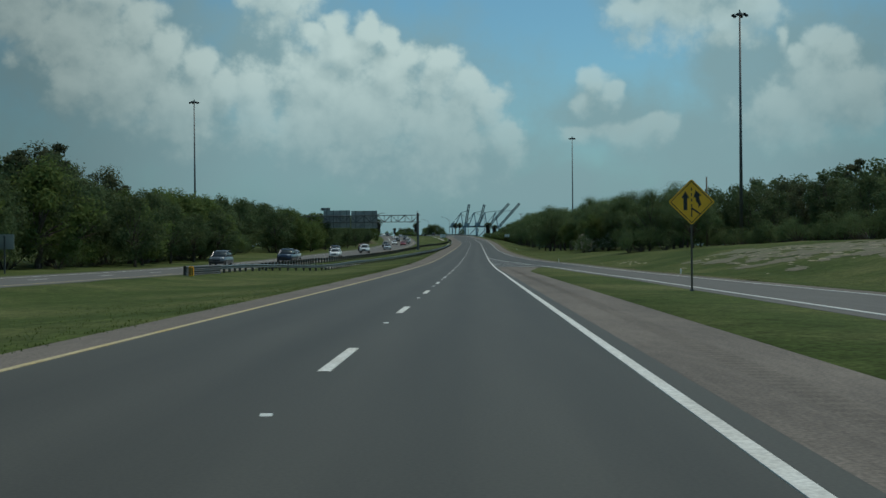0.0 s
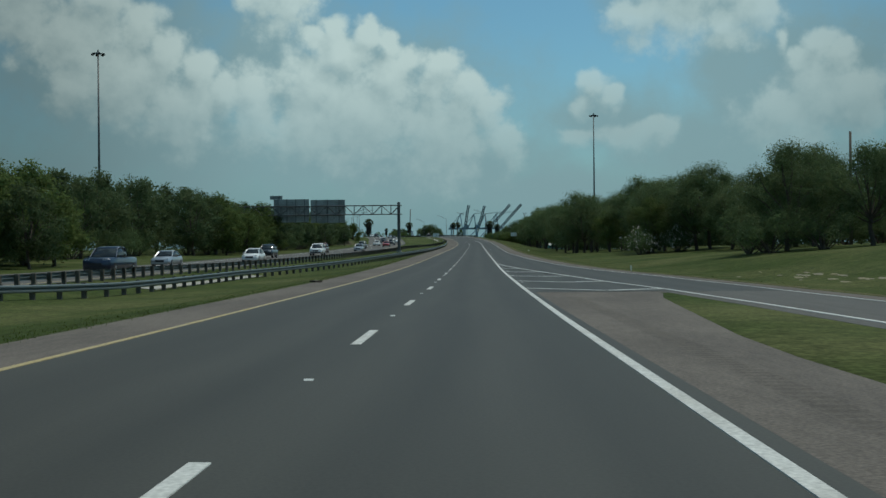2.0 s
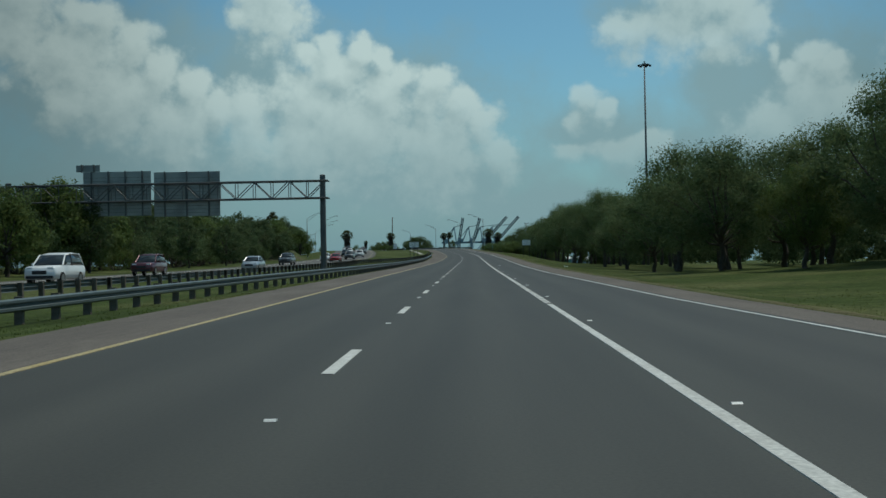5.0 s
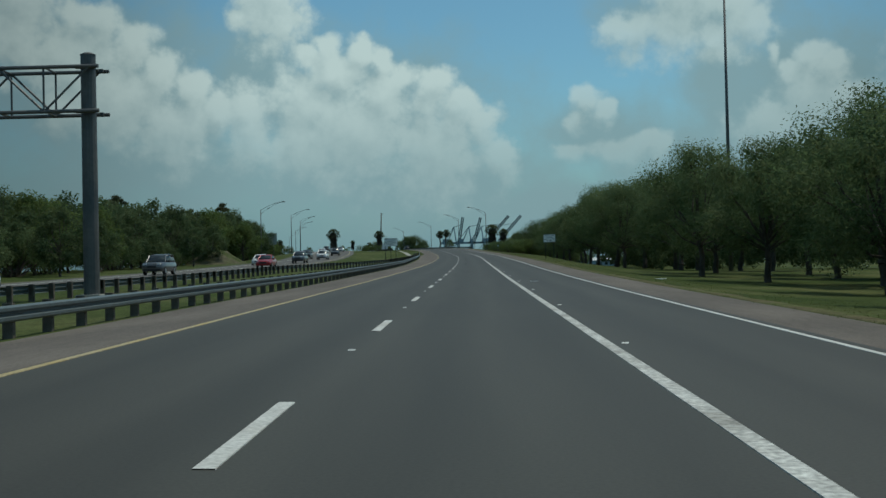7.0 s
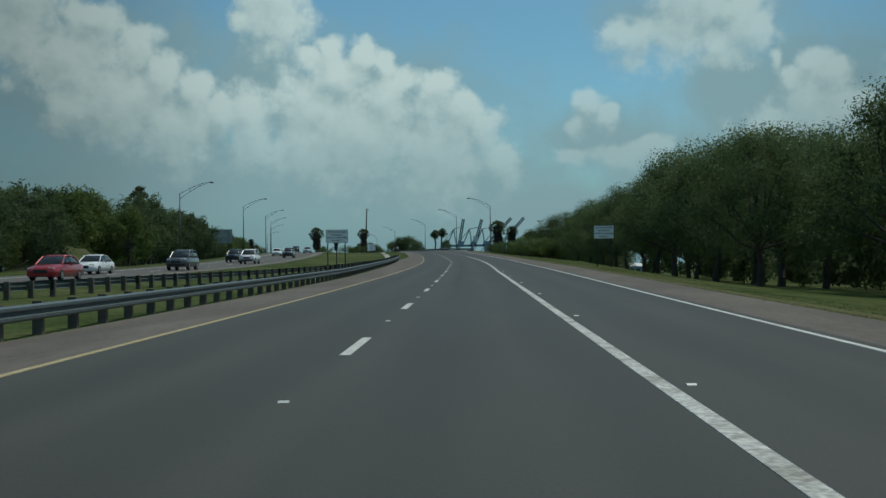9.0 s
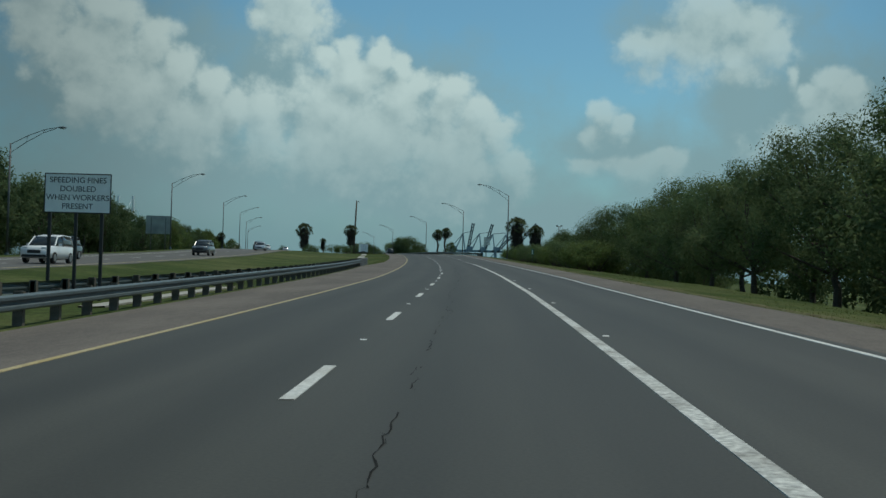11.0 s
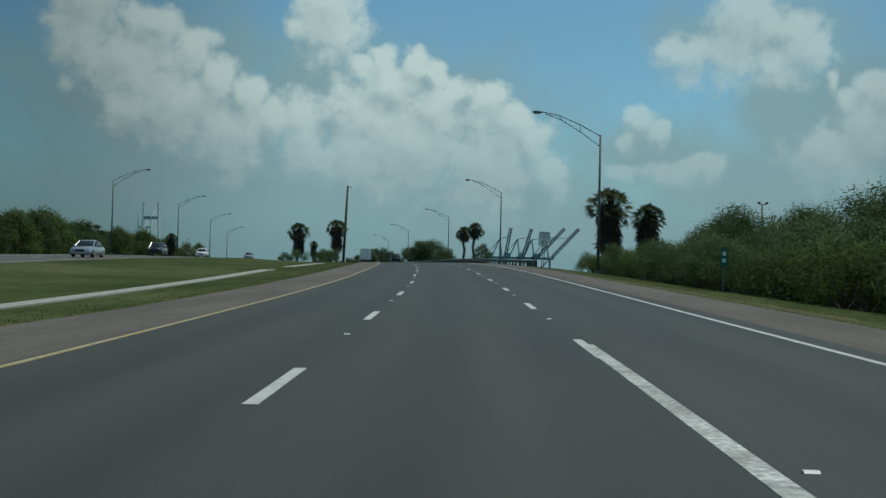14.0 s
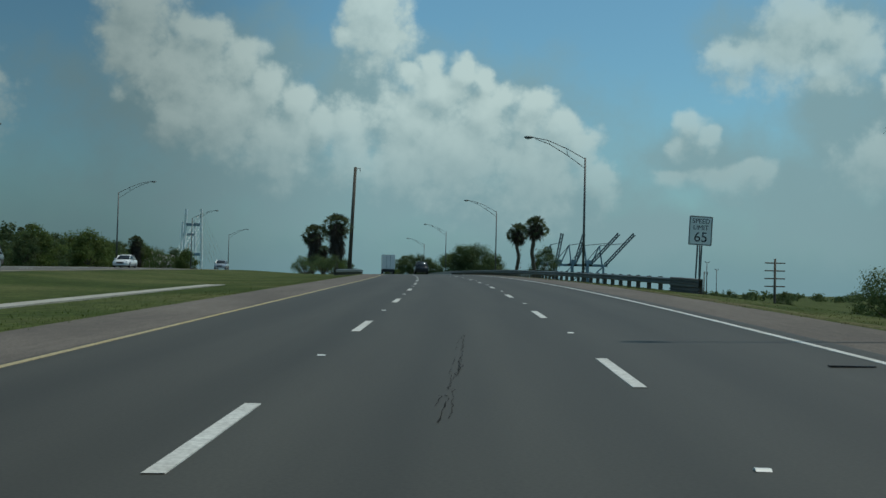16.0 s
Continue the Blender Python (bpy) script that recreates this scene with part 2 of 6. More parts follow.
grey = wmix(veil, clear, VEIL_GREY)
cloud = wmix(light, CLOUD_DARK, CLOUD_LIT)
thin = wm("MULTIPLY", wm("MULTIPLY", cover, step_up(az, 4.0, 8.0, 1.0, 0.7)), wm("MULTIPLY_ADD", step_up(el, 2.0, 10.5), 0.56, 0.38))
full = wmix(thin, grey, cloud)
dull = wn("ShaderNodeVectorMath", op="SCALE")
wt.links.new(full, dull.inputs[0]), wt.links.new(side_dim, dull.inputs["Scale"])
back = wn("ShaderNodeBackground")
wt.links.new(dull.outputs[0], back.inputs[0])
back.inputs[1].default_value = 0.1
wt.links.new(back.outputs[0], wn("ShaderNodeOutputWorld").inputs[0])

sun = new("sun", bpy.data.lights.new("sun", "SUN"))
sun.data.energy, sun.data.angle, sun.data.color = 2.2, radians(0.53), (1.0, 0.95, 0.86)
to_sun = Vector((math.sin(radians(SUN_AZ)) * math.cos(radians(SUN_EL)), math.cos(radians(SUN_AZ)) * math.cos(radians(SUN_EL)), math.sin(radians(SUN_EL))))
sun.matrix_world = look(to_sun * 50, (0, 0, 0))


# ---- materials ----
def material(name, base, rough=0.8, metal=0.0, vary=0.25, fine=8.0, coarse=0.4, bump=0.0, uv=False, stretch=(1, 1, 1), second=None, per=0.0, spec=0.5, grain=None):
    """A surface with variation at two scales; second: a colour that stains it; per: how far single objects or leaves differ."""
    m = bpy.data.materials.new(name)
    m.use_nodes = True
    nt = m.node_tree
    p = nt.nodes["Principled BSDF"]
    p.inputs["Roughness"].default_value, p.inputs["Metallic"].default_value = rough, metal
    p.inputs["Specular IOR Level"].default_value = spec
    tc = nt.nodes.new("ShaderNodeTexCoord")
    mp = nt.nodes.new("ShaderNodeMapping")
    mp.inputs["Scale"].default_value = stretch
    nt.links.new(tc.outputs["UV" if uv else "Object"], mp.inputs[0])
    res = []
    for sc, det in ((fine, 4), (coarse, 5)):
        n = nt.nodes.new("ShaderNodeTexNoise")
        n.inputs["Scale"].default_value, n.inputs["Detail"].default_value = sc, det
        nt.links.new(mp.outputs[0], n.inputs["Vector"])
        res.append(n.outputs["Fac"])
    add = nt.nodes.new("ShaderNodeMath")
    add.operation = "ADD"
    nt.links.new(res[0], add.inputs[0]), nt.links.new(res[1], add.inputs[1])
    ramp = nt.nodes.new("ShaderNodeMapRange")
    nt.links.new(add.outputs[0], ramp.inputs[0])
    for i, v in enumerate((0.65, 1.35, 1 - vary, 1 + vary)):
        ramp.inputs[i + 1].default_value = v
    colour = nt.nodes.new("ShaderNodeMix")
    colour.data_type = "RGBA"
    colour.inputs[6].default_value = (*base, 1)
    colour.inputs[7].default_value = (*(second or base), 1)
    st = nt.nodes.new("ShaderNodeMapRange")
    nt.links.new(res[1], st.inputs[0])
    st.inputs[1].default_value, st.inputs[2].default_value = 0.42, 0.66
    nt.links.new(st.outputs[0], colour.inputs[0])
    fac = ramp.outputs[0]
    if per:
        info = nt.nodes.new("ShaderNodeObjectInfo")
        geo = nt.nodes.new("ShaderNodeNewGeometry")
        both = nt.nodes.new("ShaderNodeMath")
        both.operation = "ADD"
        nt.links.new(info.outputs["Random"], both.inputs[0]), nt.links.new(geo.outputs["Random Per Island"], both.inputs[1])
        r2 = nt.nodes.new("ShaderNodeMapRange")
        nt.links.new(both.outputs[0], r2.inputs[0])
        for i, v in enumerate((0.0, 2.0, 1 - per, 1 + per)):
            r2.inputs[i + 1].default_value = v
        mul = nt.nodes.new("ShaderNodeMath")
        mul.operation = "MULTIPLY"
        nt.links.new(fac, mul.inputs[0]), nt.links.new(r2.outputs[0], mul.inputs[1])
        fac = mul.outputs[0]
    sc = nt.nodes.new("ShaderNodeVectorMath")
    sc.operation = "SCALE"
    nt.links.new(colour.outputs[2], sc.inputs[0]), nt.links.new(fac, sc.inputs["Scale"])
    nt.links.new(sc.outputs[0], p.inputs["Base Color"])
    if grain:
        gn = nt.nodes.new("ShaderNodeTexNoise")
        gn.inputs["Scale"].default_value, gn.inputs["Detail"].default_value = grain[0], 2
        nt.links.new(tc.outputs["UV" if uv else "Object"], gn.inputs["Vector"])
        gr = nt.nodes.new("ShaderNodeMapRange")
        nt.links.new(gn.outputs["Fac"], gr.inputs[0])
        for i, v in enumerate((0.3, 0.7, 1 - grain[1], 1 + grain[1])):
            gr.inputs[i + 1].default_value = v
        sg = nt.nodes.new("ShaderNodeVectorMath")
        sg.operation = "SCALE"
        nt.links.new(sc.outputs[0], sg.inputs[0]), nt.links.new(gr.outputs[0], sg.inputs["Scale"])
        nt.links.new(sg.outputs[0], p.inputs["Base Color"])
    if bump:
        bm_ = nt.nodes.new("ShaderNodeBump")
        bm_.inputs["Strength"].default_value, bm_.inputs["Distance"].default_value = bump, 0.02
        nt.links.new(res[0], bm_.inputs["Height"])
        nt.links.new(bm_.outputs[0], p.inputs["Normal"])
    return m


ASPHALT = material("asphalt", (0.0475, 0.0455, 0.0365), 0.68, grain=(30, 0.16), vary=0.2, fine=1.6, coarse=0.35, uv=True, stretch=(1.0, 0.06, 1), bump=0.05, second=(0.0395, 0.0378, 0.0308), spec=0.36)
# oil-darkened strips between the wheel tracks
nt = ASPHALT.node_tree
base_in = nt.nodes["Principled BSDF"].inputs["Base Color"]
uvx = nt.nodes.new("ShaderNodeSeparateXYZ")
nt.links.new(nt.nodes.new("ShaderNodeTexCoord").outputs["UV"], uvx.inputs[0])
wave = nt.nodes.new("ShaderNodeMath")
wave.operation = "MULTIPLY"
nt.links.new(uvx.outputs[0], wave.inputs[0])
wave.inputs[1].default_value = 2 * math.pi / 1.83
sine = nt.nodes.new("ShaderNodeMath")
sine.operation = "SINE"
nt.links.new(wave.outputs[0], sine.inputs[0])
span = nt.nodes.new("ShaderNodeMapRange")
nt.links.new(sine.outputs[0], span.inputs[0])
for i, v in enumerate((-1.0, 1.0, 0.88, 1.1)):
    span.inputs[i + 1].default_value = v
oil = nt.nodes.new("ShaderNodeVectorMath")
oil.operation = "SCALE"
nt.links.new(base_in.links[0].from_socket, oil.inputs[0]), nt.links.new(span.outputs[0], oil.inputs["Scale"])
nt.links.new(oil.outputs[0], base_in)
SHOULDER = material("shoulder_asphalt", (0.113, 0.096, 0.08), 0.9, grain=(22, 0.3), vary=0.22, fine=6.0, coarse=0.5, uv=True, stretch=(1, 0.25, 1), bump=0.4, second=(0.13, 0.111, 0.092), spec=0.3)
OLD_ASPHALT = material("worn_asphalt", (0.105, 0.1, 0.09), 0.88, grain=(20, 0.2), vary=0.18, fine=3.0, coarse=0.3, uv=True, stretch=(1, 0.08, 1), bump=0.2, second=(0.095, 0.092, 0.086), spec=0.25)
WHITE_PAINT = material("white_road_paint", (0.54, 0.54, 0.5), 0.7, grain=(22, 0.2), vary=0.14, fine=5.0, coarse=0.9, bump=0.3, second=(0.42, 0.41, 0.37))
WORN_PAINT = material("worn_white_road_paint", (0.5, 0.5, 0.46), 0.75, grain=(16, 0.4), vary=0.2, fine=3.0, coarse=1.4, bump=0.3, second=(0.26, 0.25, 0.22))
YELLOW_PAINT = material("yellow_road_paint", (0.38, 0.31, 0.17), 0.7, grain=(22, 0.3), vary=0.18, fine=5.0, coarse=0.9, bump=0.3, second=(0.34, 0.26, 0.11))
GRASS = material("mown_grass", (0.05, 0.07, 0.02), 0.95, grain=(9, 0.4), vary=0.45, fine=1.7, coarse=0.12, bump=0.8, second=(0.072, 0.078, 0.03), spec=0.05)
BLADE = material("grass_blade", (0.075, 0.105, 0.026), 0.9, vary=0.3, fine=0.8, coarse=0.1, second=(0.085, 0.085, 0.03), per=0.25, spec=0.1)
SOIL = material("bare_brown_soil", (0.115, 0.1, 0.062), 0.95, vary=0.4, fine=2.0, coarse=0.4, bump=0.6, second=(0.07, 0.075, 0.03), grain=(8, 0.4))
SAND = material("bare_sand", (0.24, 0.21, 0.15), 0.95, vary=0.3, fine=3.0, coarse=0.5, bump=0.5, second=(0.2, 0.17, 0.1))
CONCRETE = material("concrete", (0.36, 0.345, 0.3), 0.9, vary=0.25, fine=6.0, coarse=0.6, bump=0.3, second=(0.27, 0.255, 0.215))
STEEL = material("galvanised_steel", (0.105, 0.13, 0.13), 0.5, 0.15, vary=0.18, fine=5.0, coarse=0.8, second=(0.085, 0.11, 0.112))
DARK_STEEL = material("weathered_steel", (0.1, 0.105, 0.105), 0.6, 0.4, vary=0.2, fine=4.0, coarse=0.5, second=(0.13, 0.12, 0.11))
POST_WOOD = material("treated_timber", (0.10, 0.085, 0.065), 0.9, vary=0.3, fine=9.0, coarse=2.0, bump=0.4, per=0.25)
ALUMINIUM = material("sign_back_aluminium", (0.36, 0.37, 0.34), 0.6, 0.2, vary=0.15, fine=2.0, coarse=0.5, second=(0.2, 0.21, 0.2))
SIGN_WHITE = material("white_sign_sheet", (0.84, 0.84, 0.8), 0.55, vary=0.06, fine=2.0, coarse=1.0)
SIGN_BLACK = material("black_sign_ink", (0.015, 0.015, 0.015), 0.6, vary=0.1)
SIGN_YELLOW = material("yellow_sign_sheet", (0.85, 0.42, 0.01), 0.5, vary=0.08, fine=3.0, coarse=1.0)
SIGN_GREEN = material("green_sign_sheet", (0.01, 0.13, 0.08), 0.5, vary=0.08)
BARK = material("grey_brown_bark", (0.075, 0.06, 0.045), 0.95, vary=0.4, fine=9.0, coarse=2.0, bump=0.8)
PALM_BARK = material("palm_boot_bark", (0.11, 0.085, 0.06), 0.95, vary=0.4, fine=7.0, coarse=2.0, bump=0.8)
OAK_LEAF = material("oak_leaf", (0.1, 0.148, 0.062), 0.7, vary=0.3, fine=1.2, coarse=0.35, second=(0.115, 0.142, 0.064), per=0.2, spec=0.1)
# oak green darkened, so the wood's dimmer light sits in the colour
DIM_WOOD_LEAF = material("dimmed_woodland_leaf", (0.078, 0.118, 0.052), 0.7, vary=0.3, fine=1.2, coarse=0.35, second=(0.09, 0.112, 0.05), per=0.2, spec=0.1)
LIGHT_LEAF = material("bright_leaf", (0.105, 0.15, 0.045), 0.7, vary=0.3, fine=1.2, coarse=0.35, second=(0.1, 0.125, 0.04), per=0.2, spec=0.1)
PINE_LEAF = material("pine_needle", (0.075, 0.09, 0.045), 0.7, vary=0.3, fine=1.2, coarse=0.35, second=(0.085, 0.092, 0.045), per=0.4, spec=0.2)
PALM_LEAF = material("palm_frond", (0.06, 0.082, 0.04), 0.7, vary=0.3, fine=1.5, coarse=0.5, second=(0.066, 0.078, 0.038), per=0.25, spec=0.1)
DEAD_FROND = material("dead_palm_frond", (0.05, 0.04, 0.028), 0.9, vary=0.35, fine=2.0, coarse=0.7, per=0.4)
BLOSSOM = material("white_blossom", (0.55, 0.5, 0.45), 0.8, vary=0.1, per=0.2)
for leaf in (OAK_LEAF, DIM_WOOD_LEAF, LIGHT_LEAF, PINE_LEAF, PALM_LEAF, BLADE):
    nt = leaf.node_tree
    p = nt.nodes["Principled BSDF"]
    tl, mx = nt.nodes.new("ShaderNodeBsdfTranslucent"), nt.nodes.new("ShaderNodeMixShader")
    nt.links.new(p.inputs["Base Color"].links[0].from_socket, tl.inputs["Color"])
    mx.inputs[0].default_value = 0.5
    nt.links.new(p.outputs[0], mx.inputs[1]), nt.links.new(tl.outputs[0], mx.inputs[2])
    nt.links.new(mx.outputs[0], nt.nodes["Material Output"].inputs[0])
CRACK_TAR = material("crack_tar", (0.022, 0.022, 0.021), 0.95, vary=0.3, spec=0.05)
# distance haze is mixed into this pale blue
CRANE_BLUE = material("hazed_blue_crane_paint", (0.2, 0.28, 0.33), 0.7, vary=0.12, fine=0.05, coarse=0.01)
CRANE_DARK = material("dark_crane_boom_paint", (0.06, 0.09, 0.11), 0.7, vary=0.12, fine=0.05, coarse=0.01)
TOWER = material("pale_bridge_concrete", (0.8, 0.82, 0.8), 0.85, vary=0.08, fine=0.05, coarse=0.01)
GLASS_DARK = material("dark_car_glass", (0.02, 0.024, 0.026), 0.08, vary=0.05)
TYRE = material("tyre_rubber", (0.018, 0.018, 0.018), 0.9, vary=0.2)
MOUND_SOIL = material("dull_mound_soil", (0.105, 0.096, 0.06), 0.95, grain=(6, 0.4), vary=0.4, fine=1.5, coarse=0.35, bump=0.8, second=(0.045, 0.06, 0.018), spec=0.05)
DRY_GRASS = material("dry_verge_grass", (0.125, 0.11, 0.06), 0.95, grain=(14, 0.45), vary=0.4, fine=3.0, coarse=0.5, bump=0.8, second=(0.07, 0.082, 0.03), spec=0.05)
RIM = material("alloy_rim", (0.4, 0.4, 0.4), 0.35, 0.8, vary=0.1)
LAMP_GLASS = material("headlamp_glass", (0.6, 0.62, 0.62), 0.15, vary=0.05)
TAIL_RED = material("tail_lamp_red", (0.3, 0.012, 0.01), 0.25, vary=0.05)
TRIM = material("black_plastic_trim", (0.02, 0.02, 0.02), 0.6, vary=0.1)
REFLECTOR = material("raised_marker_plastic", (0.62, 0.62, 0.58), 0.4, vary=0.1)


def paint(name, rgb, metal=0.3):
    m = material(name, rgb, 0.3, metal, vary=0.05, fine=1.0, coarse=0.3)
    m.node_tree.nodes["Principled BSDF"].inputs["Coat Weight"].default_value = 0.6
    return m


# ---- mesh helpers ----
def part(name, bm, mat=None, parent=None, label="", smooth=False):
    """Links a bmesh or a mesh as one object, under a thing or a part."""
    if isinstance(bm, bmesh.types.BMesh):
        me = bpy.data.meshes.new(name)
        bm.to_mesh(me)
        bm.free()
        me.materials.append(mat)
        if smooth:
            me.polygons.foreach_set("use_smooth", [True] * len(me.polygons))
    else:
        me = bm
    ob = new(name, me)
    if parent is not None:
        ob.parent = parent
    if label:
        ob["label"] = label
    return ob


def thing(name, label, category, m=None, group="", kind=""):
    ob = tagged(new(name), label, category, group, kind)
    ob.empty_display_size = 0.3
    if m is not None:
        ob.matrix_basis = m
    return ob


def box(bm, size, at=(0, 0, 0), m=None, bevel=0.0):
    made = bmesh.ops.create_cube(bm, size=1.0, matrix=(m or Matrix()) @ Matrix.Translation(at) @ Matrix.Diagonal((*size, 1)))
    if bevel:
        edges = list({e for v in made["verts"] for e in v.link_edges})
        bmesh.ops.bevel(bm, geom=edges, offset=bevel, segments=2, affect="EDGES")
    return bm


def tube(bm, a, b, r1, r2=None, seg=10):
    """A tapered round bar from a to b."""
    a, b = Vector(a), Vector(b)
    d = b - a
    m = Matrix.Translation((a + b) / 2) @ d.to_track_quat("Z", "Y").to_matrix().to_4x4()
    bmesh.ops.create_cone(bm, cap_ends=True, segments=seg, radius1=r1, radius2=r1 if r2 is None else r2, depth=d.length, matrix=m)
    return bm


def bars(*segs, r=0.05, seg=6):
    bm = bmesh.new()
    for a, b in segs:
        tube(bm, a, b, r, r, seg)
    return bm


def pipe(pts, r, seg=8):
    """One bent round tube through the points."""
    bm = bmesh.new()
    pts = [Vector(p) for p in pts]
    rings = []
    for i, p in enumerate(pts):
        d = (pts[min(i + 1, len(pts) - 1)] - pts[max(i - 1, 0)]).normalized()
        side = d.cross(Vector((0, 1, 0.01))).normalized()
        up = d.cross(side)
        rings.append([bm.verts.new(p + (side * math.cos(a) + up * math.sin(a)) * r) for a in (2 * math.pi * k / seg for k in range(seg))])
    for a, b in zip(rings, rings[1:]):
        for k in range(seg):
            bm.faces.new((a[k], a[(k + 1) % seg], b[(k + 1) % seg], b[k]))
    bm.faces.new(rings[0]), bm.faces.new(rings[-1][::-1])
    bmesh.ops.recalc_face_normals(bm, faces=bm.faces)
    return bm


def quick(name, verts, faces, mat, uvs=None, smooth=False):
    me = bpy.data.meshes.new(name)
    me.from_pydata(verts, [], faces)
    me.materials.append(mat)
    if uvs is not None:
        lay = me.uv_layers.new(name="UVMap")
        idx = np.empty(len(me.loops), int)
        me.loops.foreach_get("vertex_index", idx)
        lay.data.foreach_set("uv", np.asarray(uvs, float)[idx].ravel())
    if smooth:
        me.polygons.foreach_set("use_smooth", [True] * len(me.polygons))
    return me


def ribbon(name, mat, stations, edges, dz=0.0, sides=True):
    """A paved strip: for each station the list of lateral places that edges(s) gives, with a skirt at both sides."""
    verts, uvs, faces = [], [], []
    n = None
    for s in stations:
        row = list(edges(s))
        pts = [(L, dz) for L in row]
        if sides:
            pts = [(row[0] - 0.02, dz - 0.25)] + pts + [(row[-1] + 0.02, dz - 0.25)]
        n = len(pts)
        for L, d in pts:
            verts.append(spot(s, L, d))
            uvs.append((L, s))
    for i in range(len(stations) - 1):
        for j in range(n - 1):
            a = i * n + j
            faces.append((a, a + 1, a + n + 1, a + n))
    return quick(name, verts, faces, mat, uvs, smooth=False)


def steps(a, b, d):
    return list(np.linspace(a, b, max(2, int(round((b - a) / d)) + 1)))


# ---- ground and roads ----
def ground_sheet():
    st = [-4000, -2500, -1200, -500] + steps(-200, -20, 20) + steps(-12, 640, 4) + steps(648, 1000, 11) + [1300, 1900, 2800, 4600]
    verts, faces = [], []
    n = None
    for s in st:
        c = min(max(s, -200), 1000)
        el, er, on, of = edge_left(c), edge_right(c), opp_near(c), opp_far(c)
        gore = c < 112
        row = [(-3600, 0), (-1800, 0), (-800, 0), (-350, 0), (-200, 0), (-140, 0), (-105, 0), (-85, 0), (-70, 0), (-58, 0), (-50, 0), (of - 6, 0), (of - 3, 0), (of - 0.9, 0), (of + 0.06, 0), (of + 0.5, -0.3), (on - 0.5, -0.3), (on - 0.06, 0)]
        row += [(on + f * (el - on), 0) for f in (0.12, 0.3, 0.45, 0.6, 0.75, 0.88, 0.96)]
        row += [(el - 0.0 + 0.06, 0), (el + 0.5, -0.3), (0, -0.3)]
        if gore:
            gl, gr = 4.35, ramp_left(c) - 0.75
            left = tab(c, (0, gl), (86, gl), (104, 6.1), (108, gr - 0.3))
            up = 0.0 if c < 110 else -0.3
            row += [(gl - 0.3, -0.3), (left, up), ((left + gr) / 2, up + 0.02), (gr + 0.08, up - 0.01), (gr + 0.4, -0.3)]
        else:
            row += [(L, -0.3) for L in (2.0, 2.6, 3.2, 3.8, 4.4)]
        row += [(er - 0.4, -0.3), (er - 0.06, 0)] + [(er + f, 0) for f in (0.5, 1.5, 3, 4.5, 6, 9, 12, 17, 24, 32, 42, 60, 90, 150, 300, 800, 1800, 3600)]
        n = len(row)
        p, h = axis(s)
        for L, d in row:
            z = p.z + rise(c, L) + d
            if abs(L) > 130:
                f = min(1.0, (abs(L) - 130) / 200)
                z = z * (1 - f) + -1.6 * f
            f = min(1.0, max(0.0, (s - 900) / 400, (-s - 200) / 300))
            z = z * (1 - f) + (-1.6 - 0.3 * (abs(L) < 60)) * f
            if d == 0 and not (el <= L <= er):
                z += 0.05 * noise.noise(Vector((s * 0.21, L * 0.33, 0.0))) * min(1.0, max(0, abs(L) - 8) / 6)
            verts.append((p.x + math.cos(h) * L, p.y + math.sin(h) * L, z))
    for i in range(len(st) - 1):
        for j in range(n - 1):
            a = i * n + j
            faces.append((a, a + 1, a + n + 1, a + n))
    ob = part("ground", quick("ground", verts, faces, GRASS, smooth=True))
    return tagged(ob, "mown green roadside grass reaching to the horizon", "ground", kind="structure")


ground_sheet()
ALONG = steps(-60, 660, 4) + steps(670, 980, 10)
road = tagged(part("road", ribbon("road", ASPHALT, ALONG, lambda s: [wander(s) - 5.32, -3.6, -1.7, 0.2, 2.24] + ([2.25, 2.27] if s < 109 else [3.3, max(3.4, ramp_right(s) + 0.3)]), 0.0)), "dark grey asphalt motorway carriageway, smooth and gently curving", "road", kind="structure")
tagged(part("road_shoulder_left", ribbon("road_shoulder_left", SHOULDER, ALONG, lambda s: [edge_left(s), wander(s) - 5.29], -0.006)), "brownish worn asphalt shoulder beside the yellow line", "road shoulder", kind="structure")
tagged(part("road_shoulder_right", ribbon("road_shoulder_right", SHOULDER, [s for s in ALONG if s < 150], lambda s: [2.22, tab(s, (0, 4.35), (86, 4.4), (104, 6.2), (108, ramp_left(108) - 0.9), (109, ramp_left(109) - 0.1), (114, ramp_left(114) - 0.1), (150, 2.6))], -0.006)), "brownish worn asphalt shoulder with milled rumble strips", "road shoulder", kind="structure")
tagged(part("road_shoulder_outer", ribbon("road_shoulder_outer", SHOULDER, ALONG, lambda s: [ramp_right(s) + 0.25, edge_right(s)], -0.006)), "brownish worn asphalt shoulder along the outer lane", "road shoulder", kind="structure")
tagged(part("ramp_road", ribbon("ramp_road", OLD_ASPHALT, [s for s in ALONG if s <= 117], lambda s: [ramp_left(s) - 0.75, ramp_left(s), ramp_right(s) + 0.3], -0.003)), "grey asphalt slip road joining the motorway", "road", kind="structure")
opp = tagged(part("opposite_road", ribbon("opposite_road", OLD_ASPHALT, ALONG, lambda s: [opp_far(s), opp_far(s) + 3, opp_near(s) - 3, opp_near(s)], 0.0)), "grey asphalt opposite carriageway beyond the grass median", "road", kind="structure")


